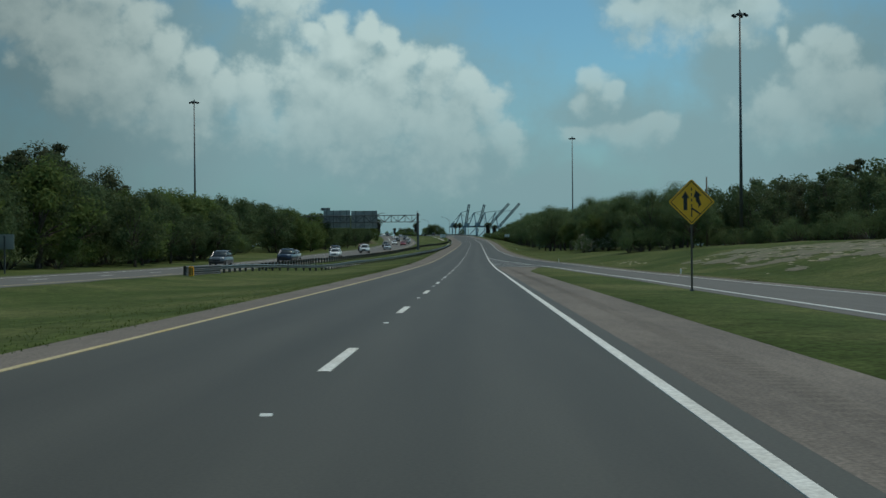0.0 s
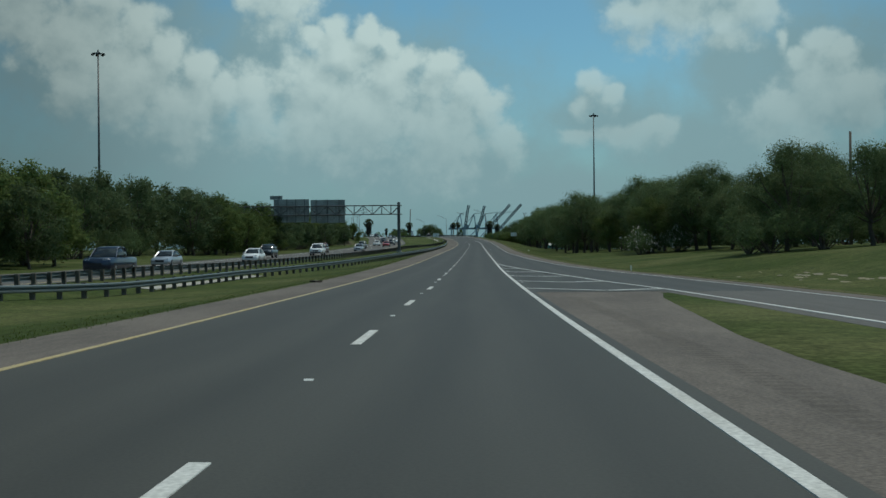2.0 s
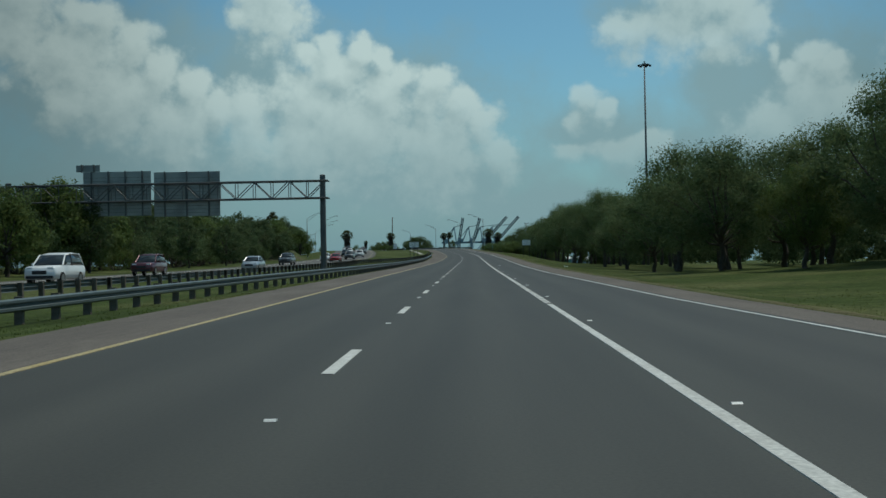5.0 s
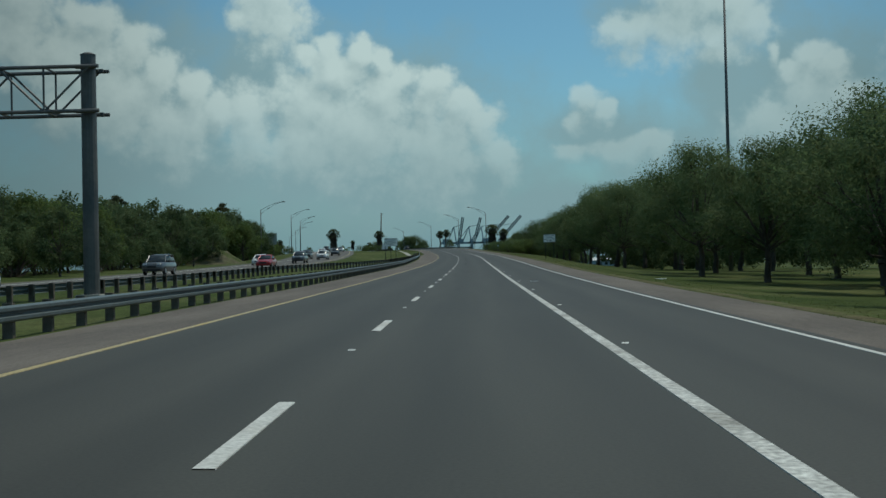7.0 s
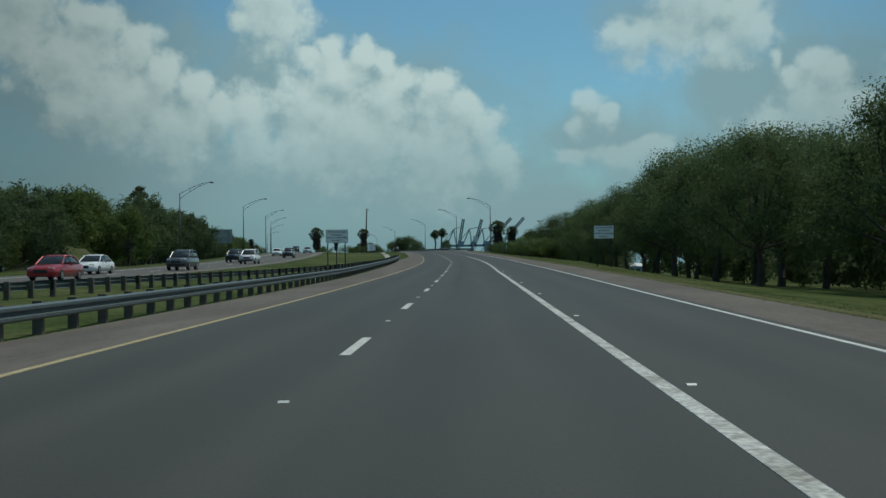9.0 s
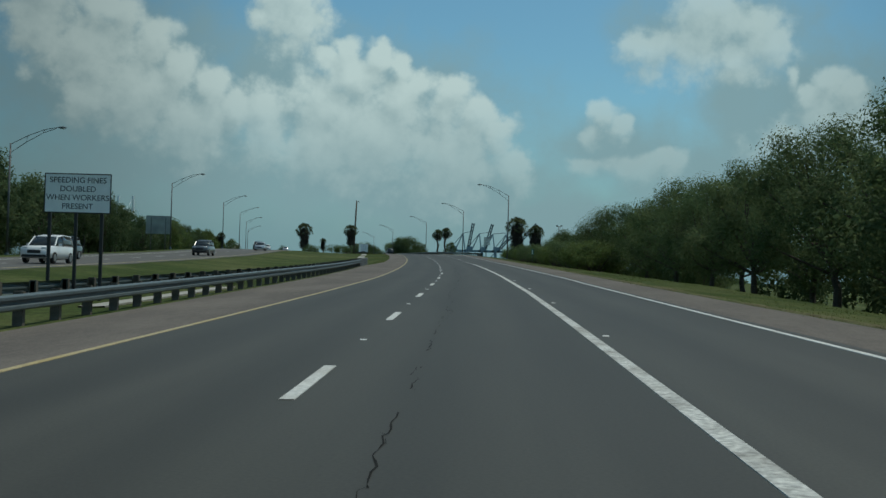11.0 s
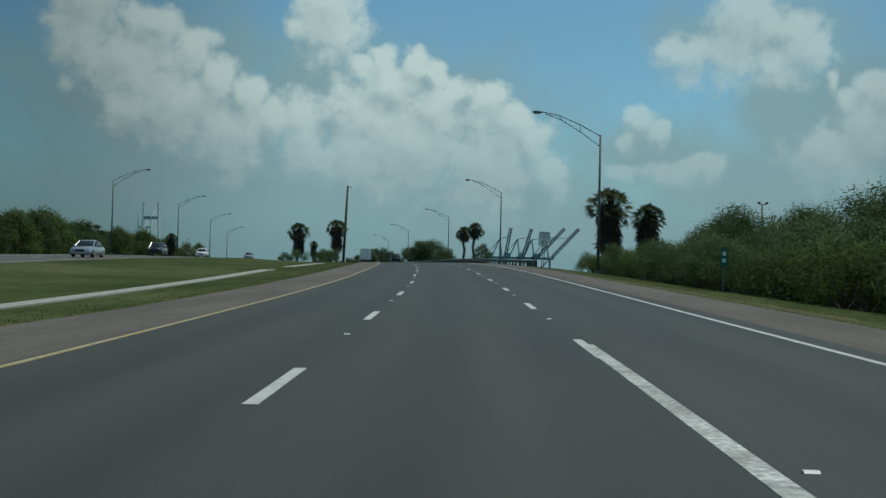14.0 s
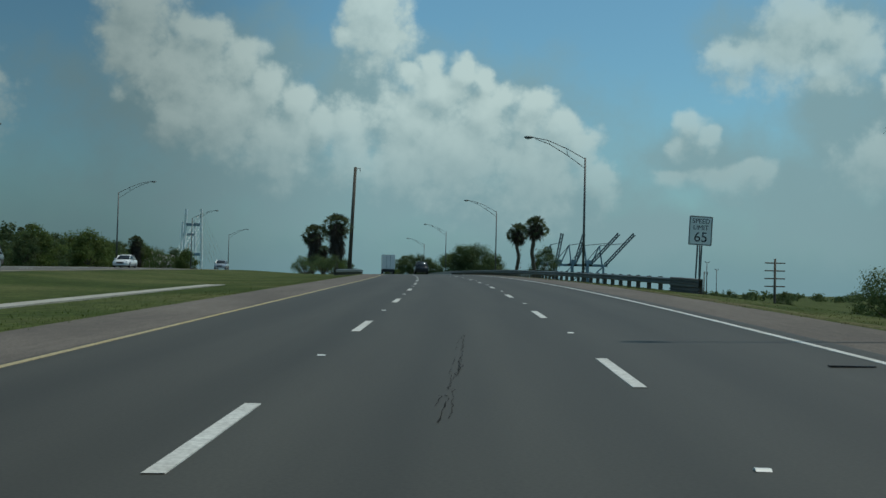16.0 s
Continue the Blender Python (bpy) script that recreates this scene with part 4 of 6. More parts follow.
def fines_sign(m, w=1.95, h=1.2, z=2.85, posts=(-0.83, -0.05, 0.72)):
    g = thing("work_zone_sign", "white work zone sign with black lettering on posts", "road sign", m)
    panel = part("panel", plate(w, h), SIGN_WHITE, g)
    panel.location = (0, 0, z)
    rim = bmesh.new()
    for a, b in (((-w / 2, h / 2), (w / 2, h / 2)), ((-w / 2, -h / 2), (w / 2, -h / 2)), ((-w / 2, -h / 2), (-w / 2, h / 2)), ((w / 2, -h / 2), (w / 2, h / 2))):
        tube(rim, (a[0], -0.004, a[1]), (b[0], -0.004, b[1]), 0.018, 0.018, 6)
    part("border", rim, SIGN_BLACK, panel)
    for i, row in enumerate(("SPEEDING FINES", "DOUBLED", "WHEN WORKERS", "PRESENT")):
        words(row, 0.235 * w / 1.95, SIGN_BLACK, panel, (0, -0.013, (0.4 - 0.27 * i) * h / 1.2))
    legs(g, posts, z + h / 2 - 0.1, TRIM)
    return g


fines_sign(stand(400, -11.65), h=1.14, z=3.17)
fines_sign(stand(396.5, 11.6), w=1.7, h=1.12, z=3.0, posts=(-0.6, 0.6))


def speed_sign(m):
    g = thing("speed_limit_sign", "white speed limit sign with black numerals on two posts", "road sign", m)
    panel = part("panel", plate(1.22, 1.52), SIGN_WHITE, g)
    panel.location = (0, 0, 3.3)
    rim = bmesh.new()
    for a, b in (((-0.57, 0.72), (0.57, 0.72)), ((-0.57, -0.72), (0.57, -0.72)), ((-0.57, -0.72), (-0.57, 0.72)), ((0.57, -0.72), (0.57, 0.72))):
        tube(rim, (a[0], -0.012, a[1]), (b[0], -0.012, b[1]), 0.02, 0.02, 6)
    part("border", rim, SIGN_BLACK, panel)
    words("SPEED", 0.34, SIGN_BLACK, panel, (0, -0.015, 0.48))
    words("LIMIT", 0.34, SIGN_BLACK, panel, (0, -0.015, 0.15))
    words("65", 0.72, SIGN_BLACK, panel, (0, -0.015, -0.36))
    legs(g, (-0.1, 0.12), 3.6, STEEL, 0.07)
    return g


speed_sign(stand(586.5, 12.7) @ pose(0, 0, 0, 0, 2.6, 0))


def merge_sign(m):
    g = thing("merge_sign", "yellow diamond lane merge sign on a grey square post", "road sign", m)
    panel = part("panel", plate(1.22, 1.22, 0.012, 0.07), SIGN_YELLOW, g, "bright yellow diamond panel")
    panel.matrix_basis = pose(0, 0, 3.7, 0, 45, 0)
    rim = bmesh.new()
    q = 0.77
    for a, b in (((0, q), (q, 0)), ((q, 0), (0, -q)), ((0, -q), (-q, 0)), ((-q, 0), (0, q))):
        tube(rim, (a[0], -0.01, 3.7 + a[1]), (b[0], -0.01, 3.7 + b[1]), 0.014, 0.014, 6)
    part("border", rim, SIGN_BLACK, g)

    def flat_shape(outline):
        bm = bmesh.new()
        f = bm.faces.new([bm.verts.new((x, -0.014, 3.7 + z)) for x, z in outline])
        ext = bmesh.ops.extrude_face_region(bm, geom=[f])
        bmesh.ops.translate(bm, verts=[v for v in ext["geom"] if isinstance(v, bmesh.types.BMVert)], vec=(0, 0.006, 0))
        bmesh.ops.recalc_face_normals(bm, faces=bm.faces)
        return bm

    part("arrow", flat_shape([(-0.3, -0.3), (-0.16, -0.3), (-0.16, 0.14), (-0.08, 0.14), (-0.23, 0.4), (-0.38, 0.14), (-0.3, 0.14)]), SIGN_BLACK, g)
    part("arrow", flat_shape([(0.24, -0.22), (0.36, -0.1), (0.29, 0.1), (0.28, 0.2), (0.35, 0.24), (0.15, 0.44), (0.07, 0.16), (0.14, 0.17), (0.17, 0.0), (0.26, -0.08)]), SIGN_BLACK, g)
    for i in range(4):
        part("lane_mark", flat_shape([(-0.02, 0.42 - 0.2 * i), (0.02, 0.42 - 0.2 * i), (0.02, 0.52 - 0.2 * i), (-0.02, 0.52 - 0.2 * i)]), SIGN_BLACK, g)
    part("edge_mark", flat_shape([(-0.02, -0.55), (0.02, -0.55), (0.02, -0.28), (0.3, -0.46), (0.32, -0.42), (0.02, -0.2), (-0.02, -0.2)]), SIGN_BLACK, g)
    bm = bmesh.new()
    box(bm, (0.065, 0.065, 4.7), (0, 0.05, 1.85), bevel=0.008)
    part("post", bm, POST_WOOD, g, "rust-brown square steel post")
    bm = bmesh.new()
    box(bm, (0.16, 0.16, 0.6), (0, 0.05, 0.15), bevel=0.02)
    part("stub", bm, DARK_STEEL, g)
    return g


merge_sign(stand(41, 8.05, 0, -0.4))


def green_sign(m):
    g = thing("mile_marker", "small green roadside marker on a thin post", "road sign", m)
    p = part("panel", plate(0.3, 0.75), SIGN_GREEN, g)
    p.location = (0, 0, 1.45)
    for i in range(2):
        bm = bmesh.new()
        box(bm, (0.14, 0.006, 0.16), (0, -0.014, 0.14 - 0.28 * i))
        part("lettering_bar", bm, SIGN_WHITE, p)
    legs(g, (0,), 1.8, STEEL, 0.05)
    return g


green_sign(stand(511, 11.0))


def board_back(m, w, h, z, posts, label="grey aluminium back of a roadside sign on posts"):
    g = thing("sign_board", label, "road sign", m)
    p = part("panel", plate(w, h, 0.03, 0.05), ALUMINIUM, g)
    p.location = (0, 0, z)
    for dz in (-h * 0.3, 0, h * 0.3):
        bm = bmesh.new()
        box(bm, (w * 0.96, 0.04, 0.06), (0, -0.04, dz))
        part("stiffener", bm, ALUMINIUM, p)
    legs(g, posts, z + h * 0.4, DARK_STEEL, 0.12, -0.11)
    return g


board_back(stand(590, -52.3, 0), 4.9, 3.6, 4.35 - rise(590, -52.3), (-1.4, 1.4))
board_back(stand(88, -38, 0), 1.5, 1.2, 2.6, (0.0,))


# ---- sign gantry ----
def gantry():
    s = 279.0
    base = axis(s)[0]
    g = thing("sign_gantry", "steel truss sign gantry over the opposite carriageway", "sign gantry", pose(base.x, base.y, base.z, 0, 0, math.degrees(axis(s)[1])))
    for L, r, top in ((-14.65, 0.3, 9.35), (-46.1, 0.3, 9.1)):
        bm = bmesh.new()
        tube(bm, (L, 0, -0.8), (L, 0, top), r, r * 0.94, 16)
        bmesh.ops.create_cone(bm, cap_ends=True, segments=16, radius1=r * 1.02, radius2=r * 0.5, depth=0.08, matrix=Matrix.Translation((L, 0, top + 0.04)))
        post = part("post", bm, DARK_STEEL, g, smooth=False)
        bm = bmesh.new()
        box(bm, (1.0, 1.0, 0.7), (L, 0, -0.25), bevel=0.05)
        part("footing", bm, CONCRETE, g)
    lo, hi, hw = 7.1, 8.8, 0.62
    n = 18
    xs = [-46.1 + (46.1 - 14.4) * i / n for i in range(n + 1)]
    for y in (-hw, hw):
        for z in (lo, hi):
            part("chord", bars(((xs[0] - 0.3, y, z), (xs[-1] + 0.35, y, z)), r=0.075, seg=8), DARK_STEEL, g)
        for i in range(n):
            a, b = (lo, hi) if i % 2 else (hi, lo)
            part("diagonal", bars(((xs[i], y, a), (xs[i + 1], y, b)), r=0.045), DARK_STEEL, g)
            if i:
                part("upright", bars(((xs[i], y, lo), (xs[i], y, hi)), r=0.04), DARK_STEEL, g)
    for i in range(n + 1):
        for z in (lo, hi):
            part("cross_brace", bars(((xs[i], -hw, z), (xs[i], hw, z)), r=0.04), DARK_STEEL, g)
    for x0, x1, z0, z1 in ((-38.9, -32.05, 5.75, 10.2), (-31.75, -25.1, 5.6, 10.05), (-39.6, -37.2, 10.22, 10.9)):
        bm = bmesh.new()
        box(bm, (x1 - x0, 0.05, z1 - z0), ((x0 + x1) / 2, hw + 0.35, (z0 + z1) / 2), bevel=0.01)
        panel = part("sign_panel", bm, ALUMINIUM, g, "unpainted aluminium back of an overhead sign")
        k = max(2, int((x1 - x0) / 1.7))
        for i in range(k):
            x = x0 + (x1 - x0) * (i + 0.5) / k
            bm = bmesh.new()
            box(bm, (0.12, 0.16, z1 - z0 + 0.1), (x, hw + 0.24, (z0 + z1) / 2))
            part("stiffener", bm, DARK_STEEL, panel)
        for i in range(1, int((z1 - z0) / 0.35)):
            bm = bmesh.new()
            box(bm, (x1 - x0, 0.012, 0.025), ((x0 + x1) / 2, hw + 0.318, z0 + 0.35 * i))
            part("seam", bm, DARK_STEEL, panel)
    for y in (-hw, hw):
        for z in (lo, hi):
            bm = bmesh.new()
            box(bm, (0.75, 0.1, 0.14), (-14.6, y * 0.75, z))
            part("bracket", bm, DARK_STEEL, g)
    return g


gantry()


# ---- trees ----
def leaves(rng, centres, radii, count, size, squash=0.75, shell=0.55, droop=0.0):
    """Many small pointed leaves spread through and over ellipsoid lobes, as arrays of corners and faces."""
    centres, radii = np.asarray(centres, float), np.asarray(radii, float)
    w = radii ** 2
    pick = rng.choice(len(centres), count, p=w / w.sum())
    d = rng.normal(size=(count, 3))
    d /= np.linalg.norm(d, axis=1)[:, None]
    rad = radii[pick] * (shell + (1 - shell) * rng.random(count)) * (0.85 + 0.3 * rng.random(count))
    c = centres[pick] + d * rad[:, None] * np.array([1, 1, squash])
    face = d + rng.normal(size=(count, 3)) * 0.55 + np.array([0, 0, 0.25])
    a = np.cross(face, rng.normal(size=(count, 3)))
    a[:, 2] -= droop
    a /= np.linalg.norm(a, axis=1)[:, None] + 1e-9
    b = np.cross(a, face)
    b /= np.linalg.norm(b, axis=1)[:, None] + 1e-9
    ln = size * (0.6 + 0.8 * rng.random(count))[:, None]
    v = np.stack([c - a * ln, c + b * ln * 0.42 - a * ln * 0.1, c + a * ln, c - b * ln * 0.42 + a * ln * 0.1], 1).reshape(-1, 3)
    f = np.arange(count * 4).reshape(-1, 4)
    return v, f


def leaf_mesh(name, v, f, mat):
    me = bpy.data.meshes.new(name)
    me.vertices.add(len(v))
    me.vertices.foreach_set("co", v.astype(np.float32).ravel())
    me.loops.add(f.size)
    me.loops.foreach_set("vertex_index", f.ravel().astype(np.int32))
    me.polygons.add(len(f))
    me.polygons.foreach_set("loop_start", np.arange(0, f.size, f.shape[1], dtype=np.int32))
    me.update(calc_edges=True)
    me.materials.append(mat)
    return me


def limb_path(bm, rng, a, b, r1, r2, bends=3):
    a, b = Vector(a), Vector(b)
    prev, n = a, bends
    for i in range(1, n + 1):
        f = i / n
        q = a.lerp(b, f) + (Vector(rng.normal(size=3)) * 0.035 * (b - a).length if i < n else Vector())
        tube(bm, prev, q, r1 + (r2 - r1) * (i - 1) / n, r1 + (r2 - r1) * f, 7)
        prev = q


def tree(seed, h, spread, trunk_h, mat, label, category="tree", count=22000, size=0.076, lobes=18, crown_low=0.2, name="oak_tree", trunk_r=0.2):
    rng = np.random.default_rng(seed)
    g = thing(name, label, category)
    bm = bmesh.new()
    tips = []
    lean = rng.normal(size=2) * 0.15
    fork = (lean[0], lean[1], trunk_h)
    limb_path(bm, rng, (0, 0, -0.6), fork, trunk_r * 1.25, trunk_r * 0.8)
    for i in range(lobes):
        a = i * 2.4 + rng.random() * 0.8
        f = (i + 0.5) / lobes
        low = crown_low * h
        z = low + (h - low) * (0.1 + 0.78 * f)
        belly = math.sin(math.pi * (0.18 + 0.74 * f))
        r = spread * belly * (0.45 + 0.45 * rng.random())
        tip = (math.cos(a) * r + lean[0], math.sin(a) * r + lean[1], z)
        tips.append(tip)
        limb_path(bm, rng, fork if f > 0.3 else (lean[0] * 0.8, lean[1] * 0.8, trunk_h * 0.85), tip, trunk_r * 0.42, 0.03)
    part("trunk", bm, BARK, g)
    radii = [spread * (0.28 + 0.22 * rng.random()) for _ in tips]
    # looser sprays break the outline
    more = [(t[0] * (1.05 + 0.18 * rng.random()), t[1] * (1.05 + 0.18 * rng.random()), t[2] + rng.normal() * 0.05 * h) for t in tips]
    cs, rs = tips + more, radii + [spread * (0.15 + 0.1 * rng.random()) for _ in more]
    v, f = leaves(rng, cs, rs, count, size, 0.8, 0.5)
    v2, f2 = leaves(rng, tips, [r * 0.8 for r in radii], count // 5, size * 1.7, 0.8, 0.1)
    v, f = np.concatenate([v, v2]), np.concatenate([f, f2 + len(v)])
    v[:, 2] = np.minimum(v[:, 2], h * 1.06)
    part("crown", leaf_mesh("crown", v, f, mat), None, g)
    return g


def pine(seed, h, name="pine_tree"):
    rng = np.random.default_rng(seed)
    g = thing(name, "tall dark pine with a bare lower trunk and open crown", "tree")
    bm = bmesh.new()
    limb_path(bm, rng, (0, 0, -0.6), (rng.normal() * 0.4, rng.normal() * 0.4, h * 0.97), 0.24, 0.05, 5)
    cs, rs = [], []
    for i in range(17):
        f = 0.5 + 0.5 * (i + 0.5) / 17
        a, r = i * 2.4, (1.15 - f) * h * 0.26 * (0.6 + 0.6 * rng.random()) + 0.4
        tip = (math.cos(a) * r, math.sin(a) * r, h * f + rng.normal() * 0.3)
        limb_path(bm, rng, (0, 0, h * f - 0.6), tip, 0.06, 0.02, 2)
        cs.append(tip), rs.append(0.6 + 0.65 * rng.random())
    part("trunk", bm, BARK, g)
    v, f = leaves(rng, cs, rs, 3000, 0.26, 0.6, 0.3)
    part("crown", leaf_mesh("crown", v, f, PINE_LEAF), None, g)
    return g


def shrub(seed, h, r, mat, label, bloom=0, name="shrub", count=4800, size=0.064):
    rng = np.random.default_rng(seed)
    g = thing(name, label, "shrub")
    bm = bmesh.new()
    cs, rs = [], []
    for i in range(10):
        a, q = i * 2.4, r * (0.2 + 0.65 * rng.random())
        tip = (math.cos(a) * q, math.sin(a) * q, h * (0.3 + 0.5 * rng.random()))
        limb_path(bm, rng, (0, 0, -0.2), tip, 0.05, 0.015, 2)
        cs.append(tip), rs.append(r * (0.3 + 0.2 * rng.random()))
    part("woody_base", bm, BARK, g)
    v, f = leaves(rng, cs, rs, count, size, 0.85, 0.5)
    v[:, 2] = np.maximum(v[:, 2], 0.02)
    part("foliage", leaf_mesh("foliage", v, f, mat), None, g)
    if bloom:
        v, f = leaves(rng, cs, [q * 1.1 for q in rs], bloom, 0.1, 0.85, 0.85)
        v[:, 2] = np.maximum(v[:, 2], 0.1)
        part("blossom", leaf_mesh("blossom", v, f, BLOSSOM), None, g, "white blossom clusters")
    return g


def palm(seed, h, crown, skirt=0.5, label="cabbage palm with a round crown and a skirt of dead fronds"):
    rng = np.random.default_rng(seed)
    g = thing("cabbage_palm", label, "palm tree")
    bm = bmesh.new()
    top = (rng.normal() * 0.25, rng.normal() * 0.25, h - crown * 0.7)
    limb_path(bm, rng, (0, 0, -0.4), top, 0.24, 0.2, 4)
    for i in range(int(h * 5)):
        a, z = i * 2.4, 0.3 + i * 0.2
        if z < top[2]:
            tube(bm, (0.2 * math.cos(a), 0.2 * math.sin(a), z), (0.34 * math.cos(a), 0.34 * math.sin(a), z + 0.22), 0.06, 0.03, 4)
    part("trunk", bm, PALM_BARK, g)

    def fan(centre, out, size, verts, faces, k, roll, fall):
        out = Vector(out).normalized()
        side = out.cross(Vector((0, 0, 1)))
        side = side.normalized() if side.length > 0.01 else Vector((1, 0, 0))
        up = side.cross(out)
        side, up = side * math.cos(roll) + up * math.sin(roll), up * math.cos(roll) - side * math.sin(roll)
        for i in range(k):
            a = radians(-105 + 210 * i / (k - 1))
            d = (out * math.cos(a) + side * math.sin(a)).normalized()
            ln = size * (0.75 + 0.3 * rng.random()) * (0.72 + 0.28 * math.cos(a))
            mid = centre + d * ln * 0.55 + up * 0.05 * size
            tip = centre + d * ln + Vector((0, 0, -fall * size * (0.5 + rng.random())))
            w = d.cross(up).normalized() * size * 0.05
            n0 = len(verts)
            verts += [tuple(centre), tuple(mid - w), tuple(tip), tuple(mid + w)]
            faces.append((n0, n0 + 1, n0 + 2, n0 + 3))

    topv = Vector(top)
    verts, faces, stems = [], [], bmesh.new()
    n = 70
    for i in range(n):
        a = i * 2.39996 + rng.random() * 0.5
        e = radians(-38 + 122 * ((i + rng.random()) / n) ** 0.85)
        out = Vector((math.cos(a) * math.cos(e), math.sin(a) * math.cos(e), math.sin(e)))
        reach = crown * (0.58 + 0.24 * rng.random()) * (1.0 - 0.22 * max(0.0, math.sin(e)))
        knee = topv + out * reach * 0.55 + Vector((0, 0, 0.12 * crown))
        centre = topv + out * reach
        tube(stems, topv, knee, 0.03, 0.025, 4), tube(stems, knee, centre, 0.025, 0.018, 4)
        fan(centre, out + Vector((0, 0, -0.2)), crown * (0.26 + 0.1 * rng.random()), verts, faces, 17, rng.normal() * 0.7, 0.16)
    part("crown", leaf_mesh("crown", np.array(verts), np.array(faces), PALM_LEAF), None, g)
    part("leaf_stems", stems, PALM_LEAF, g)
    verts, faces = [], []
    for i in range(int(230 * skirt)):
        a, f = i * 2.39996, rng.random()
        drop = f * skirt * 0.62 * top[2]
        r = crown * (0.34 - 0.06 * f) * (0.5 + 0.5 * rng.random())
        centre = topv + Vector((math.cos(a) * r, math.sin(a) * r, 0.15 * crown - drop))
        fan(centre, Vector((math.cos(a) * 0.3, math.sin(a) * 0.3, -1)), 0.75 + 0.4 * rng.random(), verts, faces, 8, rng.normal() * 0.8, 0.15)
    if faces:
        part("skirt", leaf_mesh("skirt", np.array(verts), np.array(faces), DEAD_FROND), None, g, "brown hanging dead fronds")
    return g


OAKS = [tree(11, 9.2, 4.3, 2.3, OAK_LEAF, "broad dark green live oak with a short trunk"),
        tree(12, 8.6, 4.6, 2.0, OAK_LEAF, "broad dark green live oak with a short trunk"),
        tree(13, 10.0, 4.4, 2.6, OAK_LEAF, "tall dark green live oak with an uneven crown"),
        tree(14, 9.0, 3.9, 2.2, LIGHT_LEAF, "lighter green young oak with a dense crown")]
WOODS = [tree(21, 12.5, 4.2, 4.0, DIM_WOOD_LEAF, "dark roadside woodland tree with a tall crown", count=5200, size=0.17, crown_low=0.16, name="woodland_tree"),
         tree(22, 11.0, 4.6, 3.0, DIM_WOOD_LEAF, "dark roadside woodland tree with a broad crown", count=5200, size=0.17, crown_low=0.1, name="woodland_tree"),
         tree(23, 8.0, 4.0, 2.2, LIGHT_LEAF, "fresh green small woodland tree with a low crown", count=5200, size=0.17, crown_low=0.06, name="woodland_tree"),
         tree(24, 14.0, 4.4, 5.0, PINE_LEAF, "tall very dark woodland tree", count=5200, size=0.17, crown_low=0.25, name="woodland_tree")]
PINES = [pine(31, 15.0), pine(32, 13.0)]
SHRUBS = [shrub(41, 2.6, 2.0, OAK_LEAF, "dense dark green roadside shrub"), shrub(42, 2.0, 1.8, LIGHT_LEAF, "light green roadside shrub"),
          shrub(43, 3.0, 1.9, OAK_LEAF, "dark oleander bush with white blossom", 260, "oleander_bush")]
PALMS = [palm(51, 7.4, 2.2, 1.0), palm(52, 6.7, 1.5, 0.9), palm(53, 7.0, 1.7, 0.3, "slim cabbage palm with a small round crown")]
used = set()


def plant(kind, s, L, scale=1.0, turn=None, group="", at=None, tall=1.0):
    """Stands one of the trees at s, L: the first use moves the tree itself, later ones copy it."""
    rnd = random.Random(int(s * 7 + L * 13))
    p = Vector(at) if at else spot(s, L)
    m = Matrix.Translation(p) @ pose(0, 0, 0, 0, 0, rnd.uniform(0, 360) if turn is None else turn)
    if kind.name in used:
        ob = copy_thing(kind, m)
    else:
        used.add(kind.name)
        ob = kind
        ob.matrix_basis = m
    loc, rot, _ = m.decompose()
    ob.matrix_basis = Matrix.LocRotScale(loc, rot, (scale, scale, scale * tall))
    if group:
        ob["group"] = group
    return ob


rnd = random.Random(5)
HEIGHT = {}
for k, h in zip(OAKS + WOODS + PINES, (9.4, 8.8, 10.2, 9.2, 12.8, 11.3, 8.3, 14.3, 15.6, 13.6)):
    HEIGHT[k.name] = h


def left_top(s):
    """How high the trees beyond the opposite carriageway reach over the road."""
    return tab(s, (60, 13), (114, 13.2), (139, 12.2), (182, 11.8), (208, 12.8), (240, 12.6), (257, 12.0), (290, 11.9), (310, 11.0), (350, 9.2), (388, 9.8), (415, 11.4), (435, 11.0), (462, 8.2), (480, 8.4), (495, 9.5), (525, 9.7), (545, 8.8), (560, 8.6), (600, 8.0), (640, 7.8), (720, 7.0), (800, 6.4))


def right_top(s):
    return tab(s, (90, 12.5), (140, 13.6), (175, 12.8), (200, 9.8), (228, 11.0), (252, 11.4), (272, 10.4), (300, 9.9), (320, 10.3), (345, 10.6), (365, 10.8), (385, 11.3), (405, 11.6), (427, 10.5), (455, 8.7), (465, 8.1), (480, 8.0), (495, 7.9), (506, 7.5), (528, 5.4), (552, 4.9), (575, 3.4))


behind = ([], [])


def mass(s, L, top, seed, spread=4.2):
    """Adds one tree of the closed wood behind the front rows."""
    rng = np.random.default_rng(seed)
    p, r = spot(s, L), rise(s, L)
    h = max(3.0, top - r)
    for i in range(9):
        f, a = (i + 0.5) / 9, i * 2.4 + rng.random()
        q = spread * 0.62 * math.sin(math.pi * (0.2 + 0.72 * f)) * (0.5 + 0.6 * rng.random())
        behind[0].append((p.x + math.cos(a) * q, p.y + math.sin(a) * q, p.z + h * (0.12 + 0.78 * f)))
        behind[1].append(spread * (0.3 + 0.16 * rng.random()))


def plant_to(kind, s, L, top, group=""):
    """Stands a tree whose head reaches the given height over the road."""
    return plant(kind, s, L, max(0.25, (top - rise(s, L)) / HEIGHT[kind.name]), group=group)


